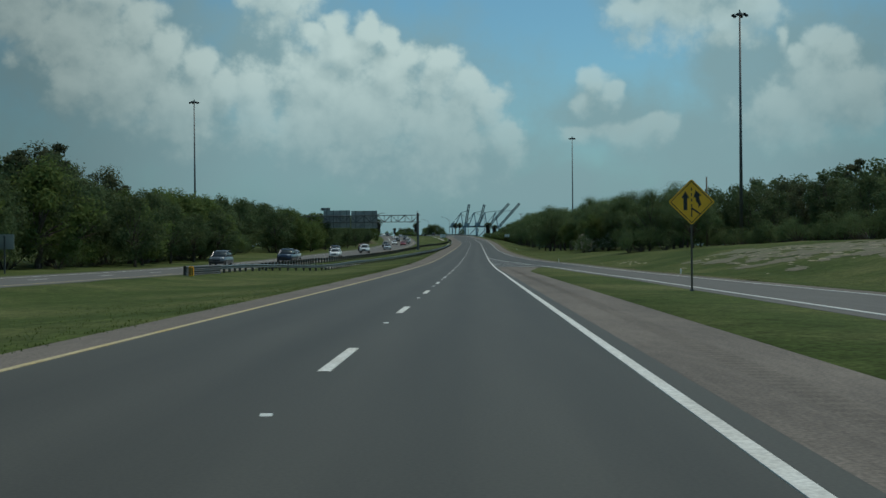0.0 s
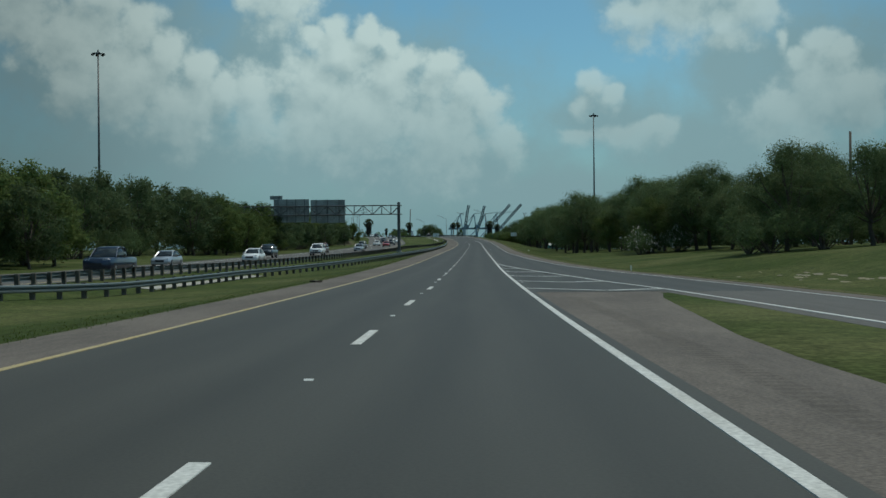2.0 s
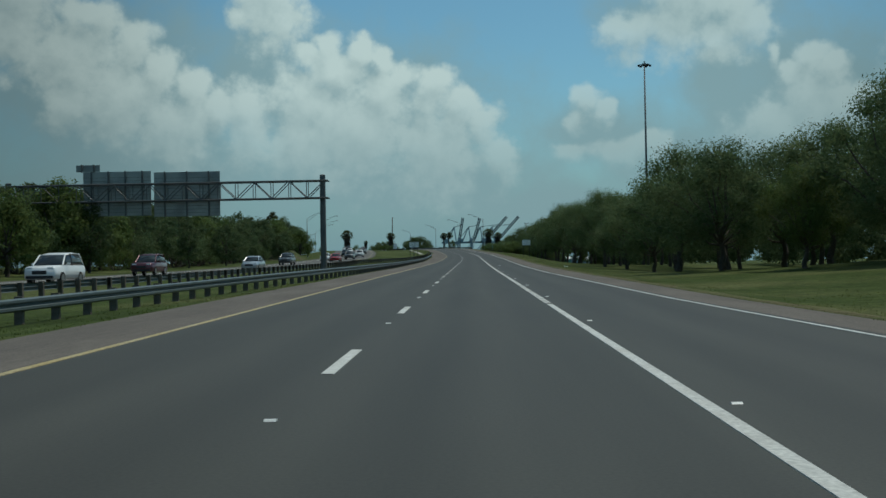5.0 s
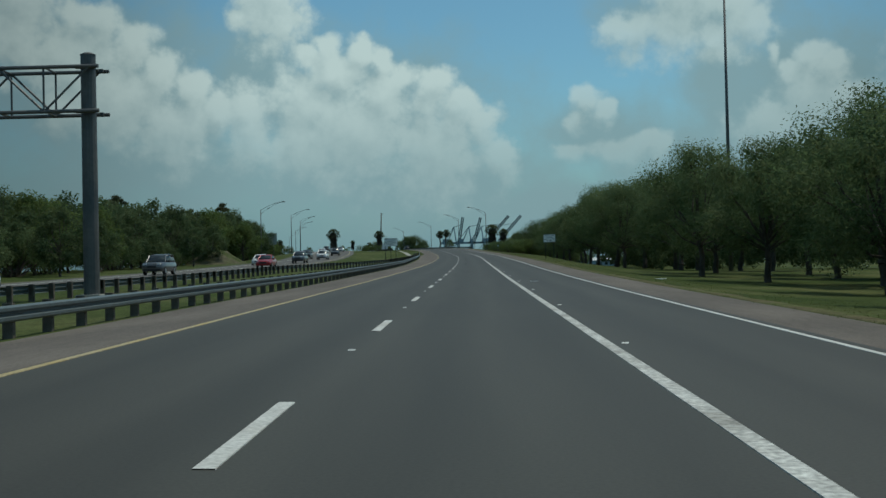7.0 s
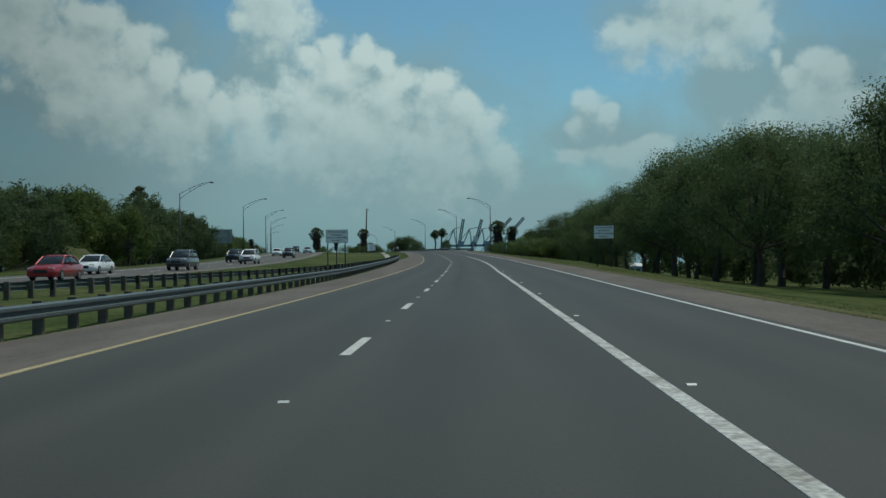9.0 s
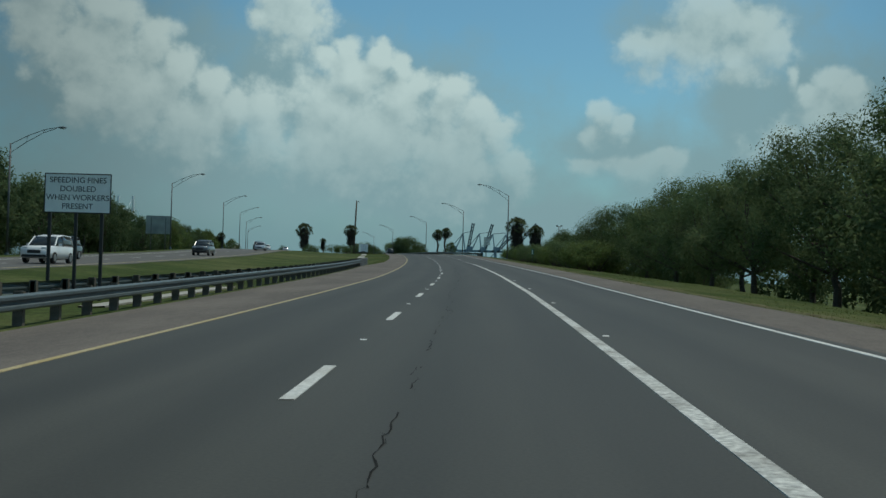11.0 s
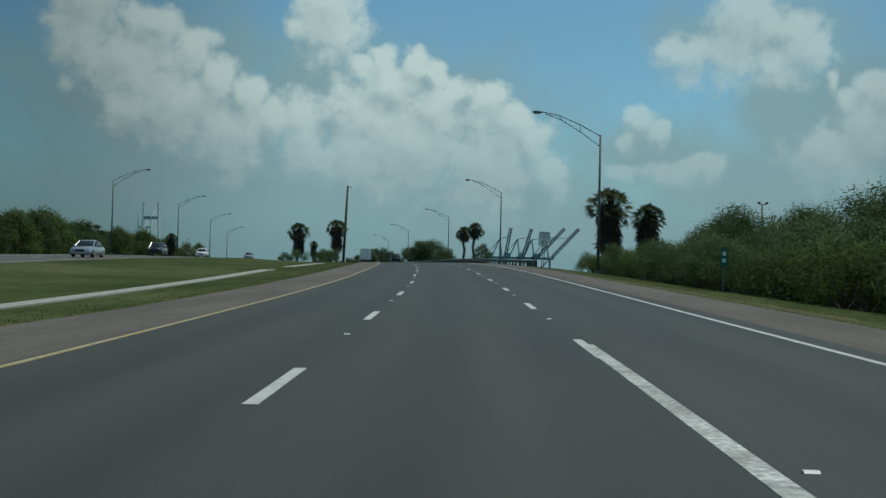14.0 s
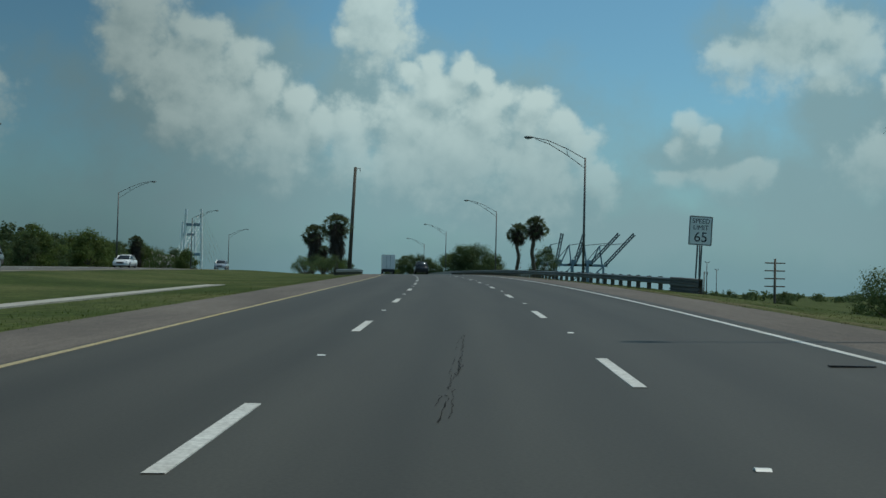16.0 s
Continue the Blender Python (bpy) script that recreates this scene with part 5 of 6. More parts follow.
# wood beyond the opposite carriageway
for row, (off, share) in enumerate(((6.0, 0.66), (11.5, 0.86), (17.5, 0.97), (25, 1.04))):
    s = 62 + row * 3
    while s < 455:
        far = opp_far(s) - off + rnd.uniform(-1.5, 1.5) - (3 if s < 110 and row == 0 else 0)
        pick = rnd.choice((WOODS[0], WOODS[1], WOODS[1], WOODS[3]) if row > 1 else (WOODS[1], WOODS[1], WOODS[2], WOODS[0]))
        if row == 0 and rnd.random() < 0.4:
            pick = None
        if row < 2 and 180 < s < 228:
            pick = None
        if row == 3 and rnd.random() < 0.14:
            pick = rnd.choice(PINES)
        if pick:
            if row < 2 or pick in PINES or (row == 2 and 178 < s < 230):
                plant_to(pick, s, far, left_top(s) * share * rnd.uniform(0.86, 1.06), "wood beyond the opposite carriageway")
            else:
                mass(s, far, left_top(s) * share * rnd.uniform(0.84, 1.08), int(s * 10) + row)
        s += rnd.uniform(5.5, 8) if row else rnd.uniform(8, 13)
for s in steps(70, 452, 7):
    plant(SHRUBS[0] if rnd.random() < 0.75 else SHRUBS[1], s + rnd.uniform(-3, 3), opp_far(s) - (14 if 178 < s < 230 else 9) - rnd.uniform(0, 4), rnd.uniform(1.1, 1.9), group="shrubs at the wood's edge")
# lower scrub further on, on the opposite side
for row in range(3):
    for s in steps(452 + row * 3, 850, 7):
        kind = rnd.choice((WOODS[1], WOODS[2], WOODS[1], WOODS[0]))
        if row == 0 and 556 < s < 594:
            continue
        L, top = -54 - 9 * row - rnd.uniform(0, 5), left_top(s) * (0.88, 1.0, 1.06)[row] * rnd.uniform(0.8, 1.08)
        if row == 0:
            plant_to(kind, s, L, top, "scrub beyond the opposite carriageway")
        else:
            mass(s, L, top, int(s * 10) + row, 3.6)
plant_to(PINES[0], 499, -56, 13.2), plant_to(PINES[1], 479, -60, 11.6), plant_to(PINES[1], 497, -62, 11.0), plant_to(PINES[1], 724, -66, 7.6)
plant(PALMS[1], 739, -50.5, 1.1), plant(PALMS[0], 748, -52, 0.9), plant(SHRUBS[2], 742, -46.5, 1.5), plant_to(WOODS[2], 790, -49, 5.5)
plant_to(WOODS[1], 805, -54, 6.4), plant_to(WOODS[1], 815, -60, 6.6)

# oaks on the right-hand verge
OAK_ROW = [(206, 27.5, 0), (214, 25, 1), (221, 25.5, 2), (229, 31, 0), (236, 24.5, 2), (243, 30, 1), (251, 26, 0), (259, 34, 2), (266, 27, 1), (275, 33, 0), (283, 26, 0),
           (291, 37, 1), (300, 31.5, 2), (303, 24.5, 1), (321, 27.5, 0), (318, 33, 1), (329, 19, 2), (333, 29, 0), (341, 23, 1), (352, 31, 2), (356, 29, 0), (364, 24, 1), (377, 19.5, 2), (289, 19.6, 1), (311, 19.8, 0), (250, 18.0, 1), (259, 20.0, 0)]
MORE_OAKS = [(375, 27, 0), (386, 22, 1), (391, 27, 2), (398, 20, 0), (405, 25, 2), (412, 19, 1), (419, 18.5, 2), (424, 24, 0), (430, 19.5, 2), (438, 26, 1),
             (442, 18, 0), (449, 24, 1), (455, 18, 2), (463, 23, 0), (470, 18.5, 1), (478, 23, 2), (486, 19, 1), (495, 22, 3), (504, 19.5, 1), (513, 23, 3), (524, 21, 1), (536, 22, 0), (545, 25, 1), (556, 24, 3)]
for s, L, k in OAK_ROW + [(s, L + 1.5, k) for s, L, k in MORE_OAKS]:
    plant_to(OAKS[k], s, L, right_top(s) * rnd.uniform(0.9, 1.08) * (0.85 if L < 20.1 and s < 312 else 1.0), "oaks on the verge")
for s, L in ((540, 19.5), (548, 21), (552, 23.5), (546, 27)):
    plant_to(OAKS[1 if L < 22 else 3], s, L, 4.9 * rnd.uniform(0.85, 1.05), "oaks on the verge")
big = plant_to(OAKS[2], 268, 18.0, 11.0, "oaks on the verge")
big.scale = (big.scale.x * 1.2, big.scale.y * 1.2, big.scale.z)
for s, L in ((209, 22.8), (240, 21)):
    plant_to(OAKS[3], s, L, 7.6 if s < 220 else 6.8, "oaks on the verge")
for s in steps(225, 480, 6):
    mass(s, 45 + rnd.uniform(-2, 3), right_top(s) * rnd.uniform(0.6, 0.8), int(s * 10) + 5)
for s in steps(392, 482, 6):
    mass(s, 33 + rnd.uniform(-2, 3), 3.4 * rnd.uniform(0.7, 1.1), int(s * 10) + 9, 3.4)
for s in steps(205, 470, 9):
    mass(s, 50 + rnd.uniform(-4, 10), right_top(s) * rnd.uniform(0.7, 0.9), int(s * 10) + 7)
for s in steps(472, 560, 4):
    plant(rnd.choice((SHRUBS[0], SHRUBS[0], SHRUBS[1])), s, 20 + rnd.uniform(0, 10), rnd.uniform(1.0, 1.6), group="scrub below the embankment")
for s in steps(488, 556, 3.0):
    plant(rnd.choice((SHRUBS[0], SHRUBS[0], SHRUBS[1])), s + rnd.uniform(-1, 1), edge_right(s) + rnd.uniform(4.8, 6.4), tab(s, (488, 1.1), (520, 1.05), (540, 0.9), (556, 0.7)) * rnd.uniform(0.85, 1.1), group="scrub beside the shoulder")
    plant(rnd.choice((SHRUBS[0], SHRUBS[1])), s + rnd.uniform(-1, 1), edge_right(s) + rnd.uniform(7.5, 10), tab(s, (488, 1.9), (520, 1.7), (540, 1.3), (556, 0.9)) * rnd.uniform(0.85, 1.1), group="scrub beside the shoulder")
for s in steps(60, 215, 4):
    mass(s, 58 + rnd.uniform(-3, 4), 5.2 * rnd.uniform(0.85, 1.1), int(s * 10) + 11, 3.8)
# wood on top of the bank by the slip road
for row in range(3):
    for s in steps(88, 215, 7):
        q, L, top = s + rnd.uniform(-3, 3), (46 if s < 190 else 39) + row * 7 + rnd.uniform(-2, 2), right_top(s) * (0.84, 0.97, 1.06)[row] * rnd.uniform(0.86, 1.08) * tab(s, (165, 1.0), (190, 1.25))
        if row == 0:
            plant_to(rnd.choice((WOODS[0], WOODS[1], WOODS[3])), q, L, top, "wood on the bank")
        elif row == 2 and rnd.random() < 0.3:
            plant_to(PINES[0], q, L, top * 1.06, "wood on the bank")
        else:
            mass(q, L, top, int(q * 10) + row)
for s in steps(90, 200, 5):
    plant(SHRUBS[0], s, 42 + rnd.uniform(-1.5, 2), rnd.uniform(0.9, 1.5), group="shrubs on the bank")
for s, L, sc in ((204.5, 20.3, 1.2), (207, 21.6, 1.05), (205, 24.9, 1.15), (208, 26.2, 1.1)):
    plant(SHRUBS[2], s, L, sc, group="oleanders on the bank")
for s, L in ((192, 31), (187, 36), (180, 34), (196, 34), (198, 30)):
    plant_to(OAKS[(s + L) % 3], s, L, right_top(s) * rnd.uniform(0.72, 0.9), "trees on the bank")

# palms and round trees towards the overpass
plant(PALMS[0], 563.5, 15.6, 1.1), plant(PALMS[1], 562, 18.8, 1.16)
for s, L, sc in ((565, 14.2, 0.7), (561, 14.6, 0.8), (558, 14.6, 0.9), (562, 16.8, 1.0), (566, 18.5, 1.1), (556, 18.2, 0.9), (560, 20.5, 1.0), (553, 20.5, 1.1), (546, 21, 1.15)):
    plant(SHRUBS[1] if s % 3 == 0 else SHRUBS[0], s, L, sc, group="shrubs round the palms")
plant(PALMS[0], 680, -11.6, 1.1), plant(SHRUBS[0], 672, -13, 1.0), plant(SHRUBS[1], 700, -13, 1.3)
plant(PALMS[0], 829, -20, 1.9), plant(PALMS[1], 760, -16, 0.9), plant(SHRUBS[0], 765, -20, 1.5), plant(SHRUBS[0], 740, -14, 1.4)
plant(PALMS[2], 666, 13.4, 1.12), plant(PALMS[2], 687, 14.2, 1.15), plant_to(WOODS[1], 669, 15.2, 4.2)
plant_to(WOODS[1], 834, 23.9, 11.0), plant_to(WOODS[1], 838, 18.5, 8.2), plant_to(WOODS[1], 840, 30, 8.6), plant_to(WOODS[1], 902, 14.2, 10.5), plant_to(WOODS[0], 906, 8, 9.0), plant_to(WOODS[1], 905, 20, 8.5), plant_to(WOODS[2], 890, 4, 6.5), plant_to(PINES[1], 930, 12, 11)
plant_to(OAKS[0], 835, 21, 10.4), plant_to(OAKS[1], 837, 26.5, 9.8), plant_to(OAKS[2], 903, 12, 10.2), plant_to(OAKS[0], 905, 17.5, 9.4)
plant(WOODS[1], 930, -9, 0.85), plant(WOODS[2], 945, 22, 1.0), plant(WOODS[1], 960, -24, 0.9)
for s in steps(600, 960, 12):
    plant(rnd.choice((SHRUBS[0], WOODS[1], WOODS[2])), s, 70 + rnd.uniform(0, 60), rnd.uniform(0.5, 0.8), group="low trees by the port")
for s in steps(600, 720, 10):
    plant(SHRUBS[rnd.randrange(2)], s, 21 + rnd.uniform(0, 9), rnd.uniform(0.45, 0.8), group="scrub below the overpass")


def closed_wood():
    rng = np.random.default_rng(8)
    n = len(behind[0])
    v, f = leaves(rng, behind[0], behind[1], n * 150, 0.3, 0.85, 0.4)
    tagged(part("closed_wood", leaf_mesh("closed_wood", v, f, DIM_WOOD_LEAF)), "dense dark green wood behind the first trees", "woods", kind="stuff")


closed_wood()


def far_woods():
    """Distant tree line at the horizon."""
    rng = np.random.default_rng(77)
    cs, rs = [], []
    for i in range(420):
        a = radians(-60 + 110 * rng.random())
        d = 1100 + 900 * rng.random()
        cs.append((d * math.sin(a), 500 + d * math.cos(a), 1.0 + 3 * rng.random()))
        rs.append(6 + 6 * rng.random())
    v, f = leaves(rng, cs, rs, 26000, 2.2, 0.5, 0.4)
    v[:, 2] = np.maximum(v[:, 2], -1.9)
    tagged(part("distant_woods", leaf_mesh("distant_woods", v, f, OAK_LEAF)), "far dark green tree line along the horizon", "woods", kind="stuff")


far_woods()


# ---- grass blades on the nearer verges ----
def turf(name, regions, density, seed, size=0.11):
    rng = np.random.default_rng(seed)
    vs, fs = [], []
    n0 = 0
    for s0, s1, l0, l1 in regions:
        count = int((s1 - s0) * density * 3)
        for _ in range(count):
            s = s0 + (s1 - s0) * rng.random()
            a, b = l0(s), l1(s)
            if b - a < 0.2:
                continue
            near = rng.random() ** 1.7
            L = b - (b - a) * near if l0 in (front, rear, soft_left) else a + (b - a) * near
            p = spot(s, L, -0.01)
            for _k in range(3):
                t, h = rng.random() * 6.28, size * (0.5 + rng.random())
                q = p + Vector((rng.normal() * 0.1, rng.normal() * 0.1, 0))
                c, d = math.cos(t) * h * 0.3, math.sin(t) * h * 0.3
                vs += [(q.x - c, q.y - d, q.z), (q.x + c, q.y + d, q.z), (q.x + d * 1.5, q.y - c * 1.5, q.z + h)]
                fs.append((n0, n0 + 1, n0 + 2))
                n0 += 3
    tagged(part(name, leaf_mesh(name, np.array(vs), np.array(fs), BLADE)), "tufts of mown grass along the road's edge", "grass", kind="stuff")


soft_left = lambda s: edge_left(s) - 6
turf("verge_grass", [(8, 250, soft_left, lambda s: edge_left(s) + 0.03),
                     (30, 640, lambda s: edge_right(s) - 0.03, lambda s: edge_right(s) + 6), (478, 640, soft_left, lambda s: edge_left(s) + 0.03)], 14, 9, 0.035)


def bare_patch(s, L, r, seed, long=1.8):
    rng = random.Random(seed)
    n = 18
    verts = [spot(s, L, 0.05)]
    for i in range(n):
        a = i * 2 * math.pi / n
        q = r * rng.uniform(0.5, 1.15)
        verts.append(spot(s + math.sin(a) * q * long, L + math.cos(a) * q, 0.012))
    return verts, [(0, i + 1, (i + 1) % n + 1) for i in range(n)]


def patches(name, label, mat, places, seed, long=1.8):
    verts, faces = [], []
    for k, (s, L, r) in enumerate(places):
        v, f = bare_patch(s, L, r, seed + k, long)
        faces += [tuple(q + len(verts) for q in t) for t in f]
        verts += v
    tagged(part(name, quick(name, verts, faces, mat)), label, "soil", kind="stuff")


prnd = random.Random(3)
patches("soil_patches", "brown eroded soil showing through the grass bank", SOIL, [(prnd.uniform(60, 108), prnd.gauss(29, 4), prnd.uniform(0.5, 1.6)) for _ in range(170)], 100, 2.2)
patches("sand_patches", "pale bare sandy streaks on the grass bank", SAND, [(prnd.uniform(62, 104), prnd.gauss(28, 3.5), prnd.uniform(0.08, 0.24)) for _ in range(190)] + [(prnd.gauss(128, 5), prnd.gauss(17.5, 1), prnd.uniform(0.06, 0.22)) for _ in range(16)], 200, 5.0)


def earth_mound(s, L, r, h):
    """A low heap of pale sandy soil with grass on it."""
    n, rings = 26, 6
    verts, faces = [spot(s, L, h)], []
    for k in range(1, rings + 1):
        f = k / rings
        for i in range(n):
            a = 2 * math.pi * i / n
            q = r * f * (1 + 0.18 * noise.noise(Vector((math.cos(a) * 2, math.sin(a) * 2, f))))
            p = spot(s + math.sin(a) * q * 1.7, L + math.cos(a) * q)
            p.z += h * (0.5 + 0.5 * math.cos(math.pi * f)) * (1 + 0.25 * noise.noise(p * 0.7)) - (0.1 if k == rings else 0)
            verts.append(p)
    for i in range(n):
        faces.append((0, 1 + i, 1 + (i + 1) % n))
        for k in range(rings - 1):
            a, b = 1 + k * n + i, 1 + k * n + (i + 1) % n
            faces.append((a, a + n, b + n, b))
    tagged(part("earth_mound", quick("earth_mound", verts, faces, MOUND_SOIL, smooth=True)), "low mound of pale sandy soil at the wood's edge", "mound")


earth_mound(413, -40.8, 5.2, 2.5)
plant_to(PINES[0], 118, -50, 13.2)
for s, L, sc in ((155.5, 23.2, 1.25), (159, 22.4, 1.3), (153, 26.5, 1.2), (162.5, 24.5, 1.2)):
    plant(SHRUBS[0], s, L, sc, group="shrubs on the bank")
for k, s, L, top in ((WOODS[3], 127, -50, 15.2), (PINES[0], 137, -53, 15.6), (WOODS[0], 122, -48, 14.2), (WOODS[3], 150, -51, 14.0)):
    plant_to(k, s, L, top, "wood beyond the opposite carriageway")
for k, s, L, top in ((OAKS[2], 207, 29.5, 12.0), (OAKS[0], 213, 33.5, 11.0), (OAKS[1], 194, 36, 12.4), (OAKS[2], 158.5, 25.2, 10.2), (OAKS[1], 163, 29.5, 9.8), (OAKS[0], 154, 30.5, 9.6)):
    plant_to(k, s, L, top, "trees on the bank")
for s, L, top in ((470, -49, 9.5), (478, -51, 11.4), (485, -50, 10.6), (492, -52, 11.8), (501, -53, 9.2), (508, -51, 8.0)):
    plant_to(WOODS[0] if s % 2 else WOODS[1], s, L, top, "scrub beyond the opposite carriageway")
for s, L, top in ((516, -52, 10.0), (521, -56, 10.8), (526, -51, 9.6), (531, -55, 10.2), (537, -51, 8.8), (543, -53, 8.6), (550, -52, 8.2), (556, -54, 8.0)):
    plant_to(WOODS[1] if s % 2 else WOODS[0], s, L, top, "scrub beyond the opposite carriageway")


# ---- vehicles ----
def loft(sections, mat_name=None):
    """A closed body through cross sections: (y, half width low, half width high, z low, z shoulder, z top, half width top)."""
    bm = bmesh.new()
    rings = []
    for y, wl, wh, z0, z1, z2, wt_ in sections:
        pts = [(-wl, z0), (-wh, (z0 + z1) / 2), (-wh * 0.985, z1), (-wt_, z2), (wt_, z2), (wh * 0.985, z1), (wh, (z0 + z1) / 2), (wl, z0)]
        rings.append([bm.verts.new((x, y, z)) for x, z in pts])
    for a, b in zip(rings, rings[1:]):
        for i in range(len(a)):
            j = (i + 1) % len(a)
            bm.faces.new((a[i], a[j], b[j], b[i]))
    bm.faces.new(rings[0][::-1])
    bm.faces.new(rings[-1])
    bmesh.ops.recalc_face_normals(bm, faces=bm.faces)
    bmesh.ops.bevel(bm, geom=[e for e in bm.edges if e.calc_face_angle(0) > 0.5], offset=0.04, segments=2, affect="EDGES")
    return bm


def wheel(g, x, y, r, w=0.22):
    bm = bmesh.new()
    bmesh.ops.create_cone(bm, cap_ends=True, segments=20, radius1=r, radius2=r, depth=w, matrix=Matrix.Translation((x, y, r)) @ pose(0, 0, 0, 0, 90, 0))
    bmesh.ops.bevel(bm, geom=[e for e in bm.edges if e.calc_face_angle(0) > 1.0], offset=0.03, segments=2, affect="EDGES")
    t = part("wheel", bm, TYRE, g)
    bm = bmesh.new()
    bmesh.ops.create_cone(bm, cap_ends=True, segments=16, radius1=r * 0.64, radius2=r * 0.6, depth=w + 0.02, matrix=Matrix.Translation((x, y, r)) @ pose(0, 0, 0, 0, 90, 0))
    part("rim", bm, RIM, t)


def car(kind, colour, label):
    """Nose towards -y, wheels on z = 0."""
    g = thing({"sedan": "sedan_car", "suv": "suv_car", "pickup": "pickup_truck"}[kind], label, "car" if kind != "pickup" else "pickup truck", group="traffic on the motorway")
    if kind == "sedan":
        ln, w, sh, top, r = 4.7, 0.9, 0.92, 1.46, 0.32
        low = [(-2.35, 0.7, 0.74, 0.3, 0.6, 0.66, 0.6), (-2.1, 0.84, 0.86, 0.22, 0.68, 0.76, 0.74), (-1.0, w, w, 0.2, 0.78, 0.94, 0.8), (0.4, w, w, 0.2, 0.82, sh, 0.82), (1.7, w, w, 0.2, 0.84, 0.98, 0.78), (2.2, 0.84, 0.86, 0.26, 0.82, 0.96, 0.74), (2.35, 0.74, 0.78, 0.36, 0.74, 0.86, 0.66)]
        cab = [(-1.05, 0.8, 0.8, 0.9, 0.91, 0.92, 0.74), (-0.3, 0.8, 0.76, 0.9, 1.2, 1.38, 0.6), (0.4, 0.8, 0.76, 0.9, 1.22, top, 0.58), (1.1, 0.8, 0.76, 0.9, 1.2, 1.4, 0.58), (1.85, 0.78, 0.78, 0.9, 0.96, 0.98, 0.7)]
    elif kind == "suv":
        ln, w, sh, top, r = 4.7, 0.94, 1.1, 1.78, 0.37
        low = [(-2.3, 0.76, 0.8, 0.4, 0.82, 0.9, 0.66), (-2.1, 0.88, 0.9, 0.32, 0.92, 1.02, 0.8), (-1.0, w, w, 0.3, 0.98, 1.1, 0.84), (0.5, w, w, 0.3, 1.0, sh, 0.86), (2.1, w, w, 0.32, 1.0, sh, 0.84), (2.32, 0.84, 0.88, 0.42, 0.96, 1.06, 0.78)]
        cab = [(-1.1, 0.84, 0.84, 1.05, 1.07, 1.09, 0.8), (-0.4, 0.84, 0.82, 1.05, 1.4, 1.66, 0.68), (0.5, 0.84, 0.82, 1.05, 1.45, top, 0.68), (1.8, 0.84, 0.82, 1.05, 1.42, 1.74, 0.66), (2.28, 0.82, 0.8, 1.05, 1.1, 1.14, 0.72)]
    else:
        ln, w, sh, top, r = 5.6, 0.98, 1.15, 1.86, 0.39
        low = [(-2.8, 0.8, 0.84, 0.45, 0.92, 1.02, 0.74), (-2.6, 0.92, 0.94, 0.36, 1.0, 1.12, 0.86), (-1.4, w, w, 0.36, 1.05, 1.18, 0.88), (0.6, w, w, 0.36, 1.06, sh, 0.9), (2.6, w, w, 0.4, 1.04, sh, 0.9), (2.8, 0.9, 0.92, 0.46, 1.0, 1.1, 0.84)]
        cab = [(-1.45, 0.88, 0.88, 1.1, 1.14, 1.16, 0.84), (-0.75, 0.88, 0.84, 1.1, 1.5, 1.76, 0.7), (0.0, 0.88, 0.84, 1.1, 1.52, top, 0.7), (0.75, 0.88, 0.84, 1.1, 1.5, 1.82, 0.7), (0.98, 0.86, 0.86, 1.1, 1.15, 1.18, 0.78)]
    body = part("body", loft(low), colour, g, smooth=True)
    part("window_glass", loft(cab), GLASS_DARK, g, "dark tinted window glass", True)
    a, b = cab[1], cab[-2]
    roof = part("roof", loft([(a[0] + 0.05, a[6], a[6] + 0.03, a[5] - 0.05, a[5] + 0.0, a[5] + 0.025, a[6] - 0.05), ((a[0] + b[0]) / 2, a[6] + 0.03, a[6] + 0.05, top - 0.06, top, top + 0.03, a[6] - 0.04), (b[0] - 0.05, b[6], b[6] + 0.03, b[5] - 0.05, b[5] + 0.0, b[5] + 0.025, b[6] - 0.05)]), colour, g, smooth=True)
    for sx in (-1, 1):
        for f, q in ((cab[0], cab[1]), (cab[-1], cab[-2])):
            part("pillar", bars(((sx * (f[6] + 0.03), f[0], f[5]), (sx * (q[6] + 0.03), q[0], q[5])), r=0.045), colour, g)
        part("pillar", bars(((sx * 0.85, 0.25, sh - 0.05), (sx * (cab[2][6] + 0.03), 0.3, top - 0.04)), r=0.05), TRIM, g)
        for y in (low[0][0] + 0.95, low[-1][0] - 0.98):
            wheel(g, sx * (w - 0.1), y, r)
        bm = bmesh.new()
        box(bm, (0.36, 0.1, 0.16), (sx * 0.58, low[1][0] - 0.12, low[1][4] - 0.02), bevel=0.03)
        part("headlight", bm, LAMP_GLASS, g, "clear headlight")
        bm = bmesh.new()
        box(bm, (0.26, 0.08, 0.2), (sx * 0.66, low[-1][0] - 0.06, low[-1][4] - 0.0), bevel=0.03)
        part("tail_light", bm, TAIL_RED, g, "red tail light")
        bm = bmesh.new()
        box(bm, (0.2, 0.12, 0.14), (sx * (w + 0.06), cab[0][0] + 0.45, sh + 0.06), bevel=0.03)
        part("mirror", bm, colour, g)
    bm = bmesh.new()
    box(bm, (0.8, 0.06, 0.2), (0, low[0][0] - 0.01, 0.52 if kind == "sedan" else 0.7), bevel=0.02)
    part("grille", bm, TRIM, g, "black grille")
    bm = bmesh.new()
    box(bm, (1.5, 0.12, 0.16), (0, low[0][0] + 0.02, low[0][3] + 0.04), bevel=0.03)
    part("bumper", bm, TRIM if kind != "sedan" else colour, g)
    bm = bmesh.new()
    box(bm, (1.6, 0.14, 0.18), (0, low[-1][0] - 0.02, low[-1][3] + 0.05), bevel=0.03)
    part("bumper", bm, TRIM, g)
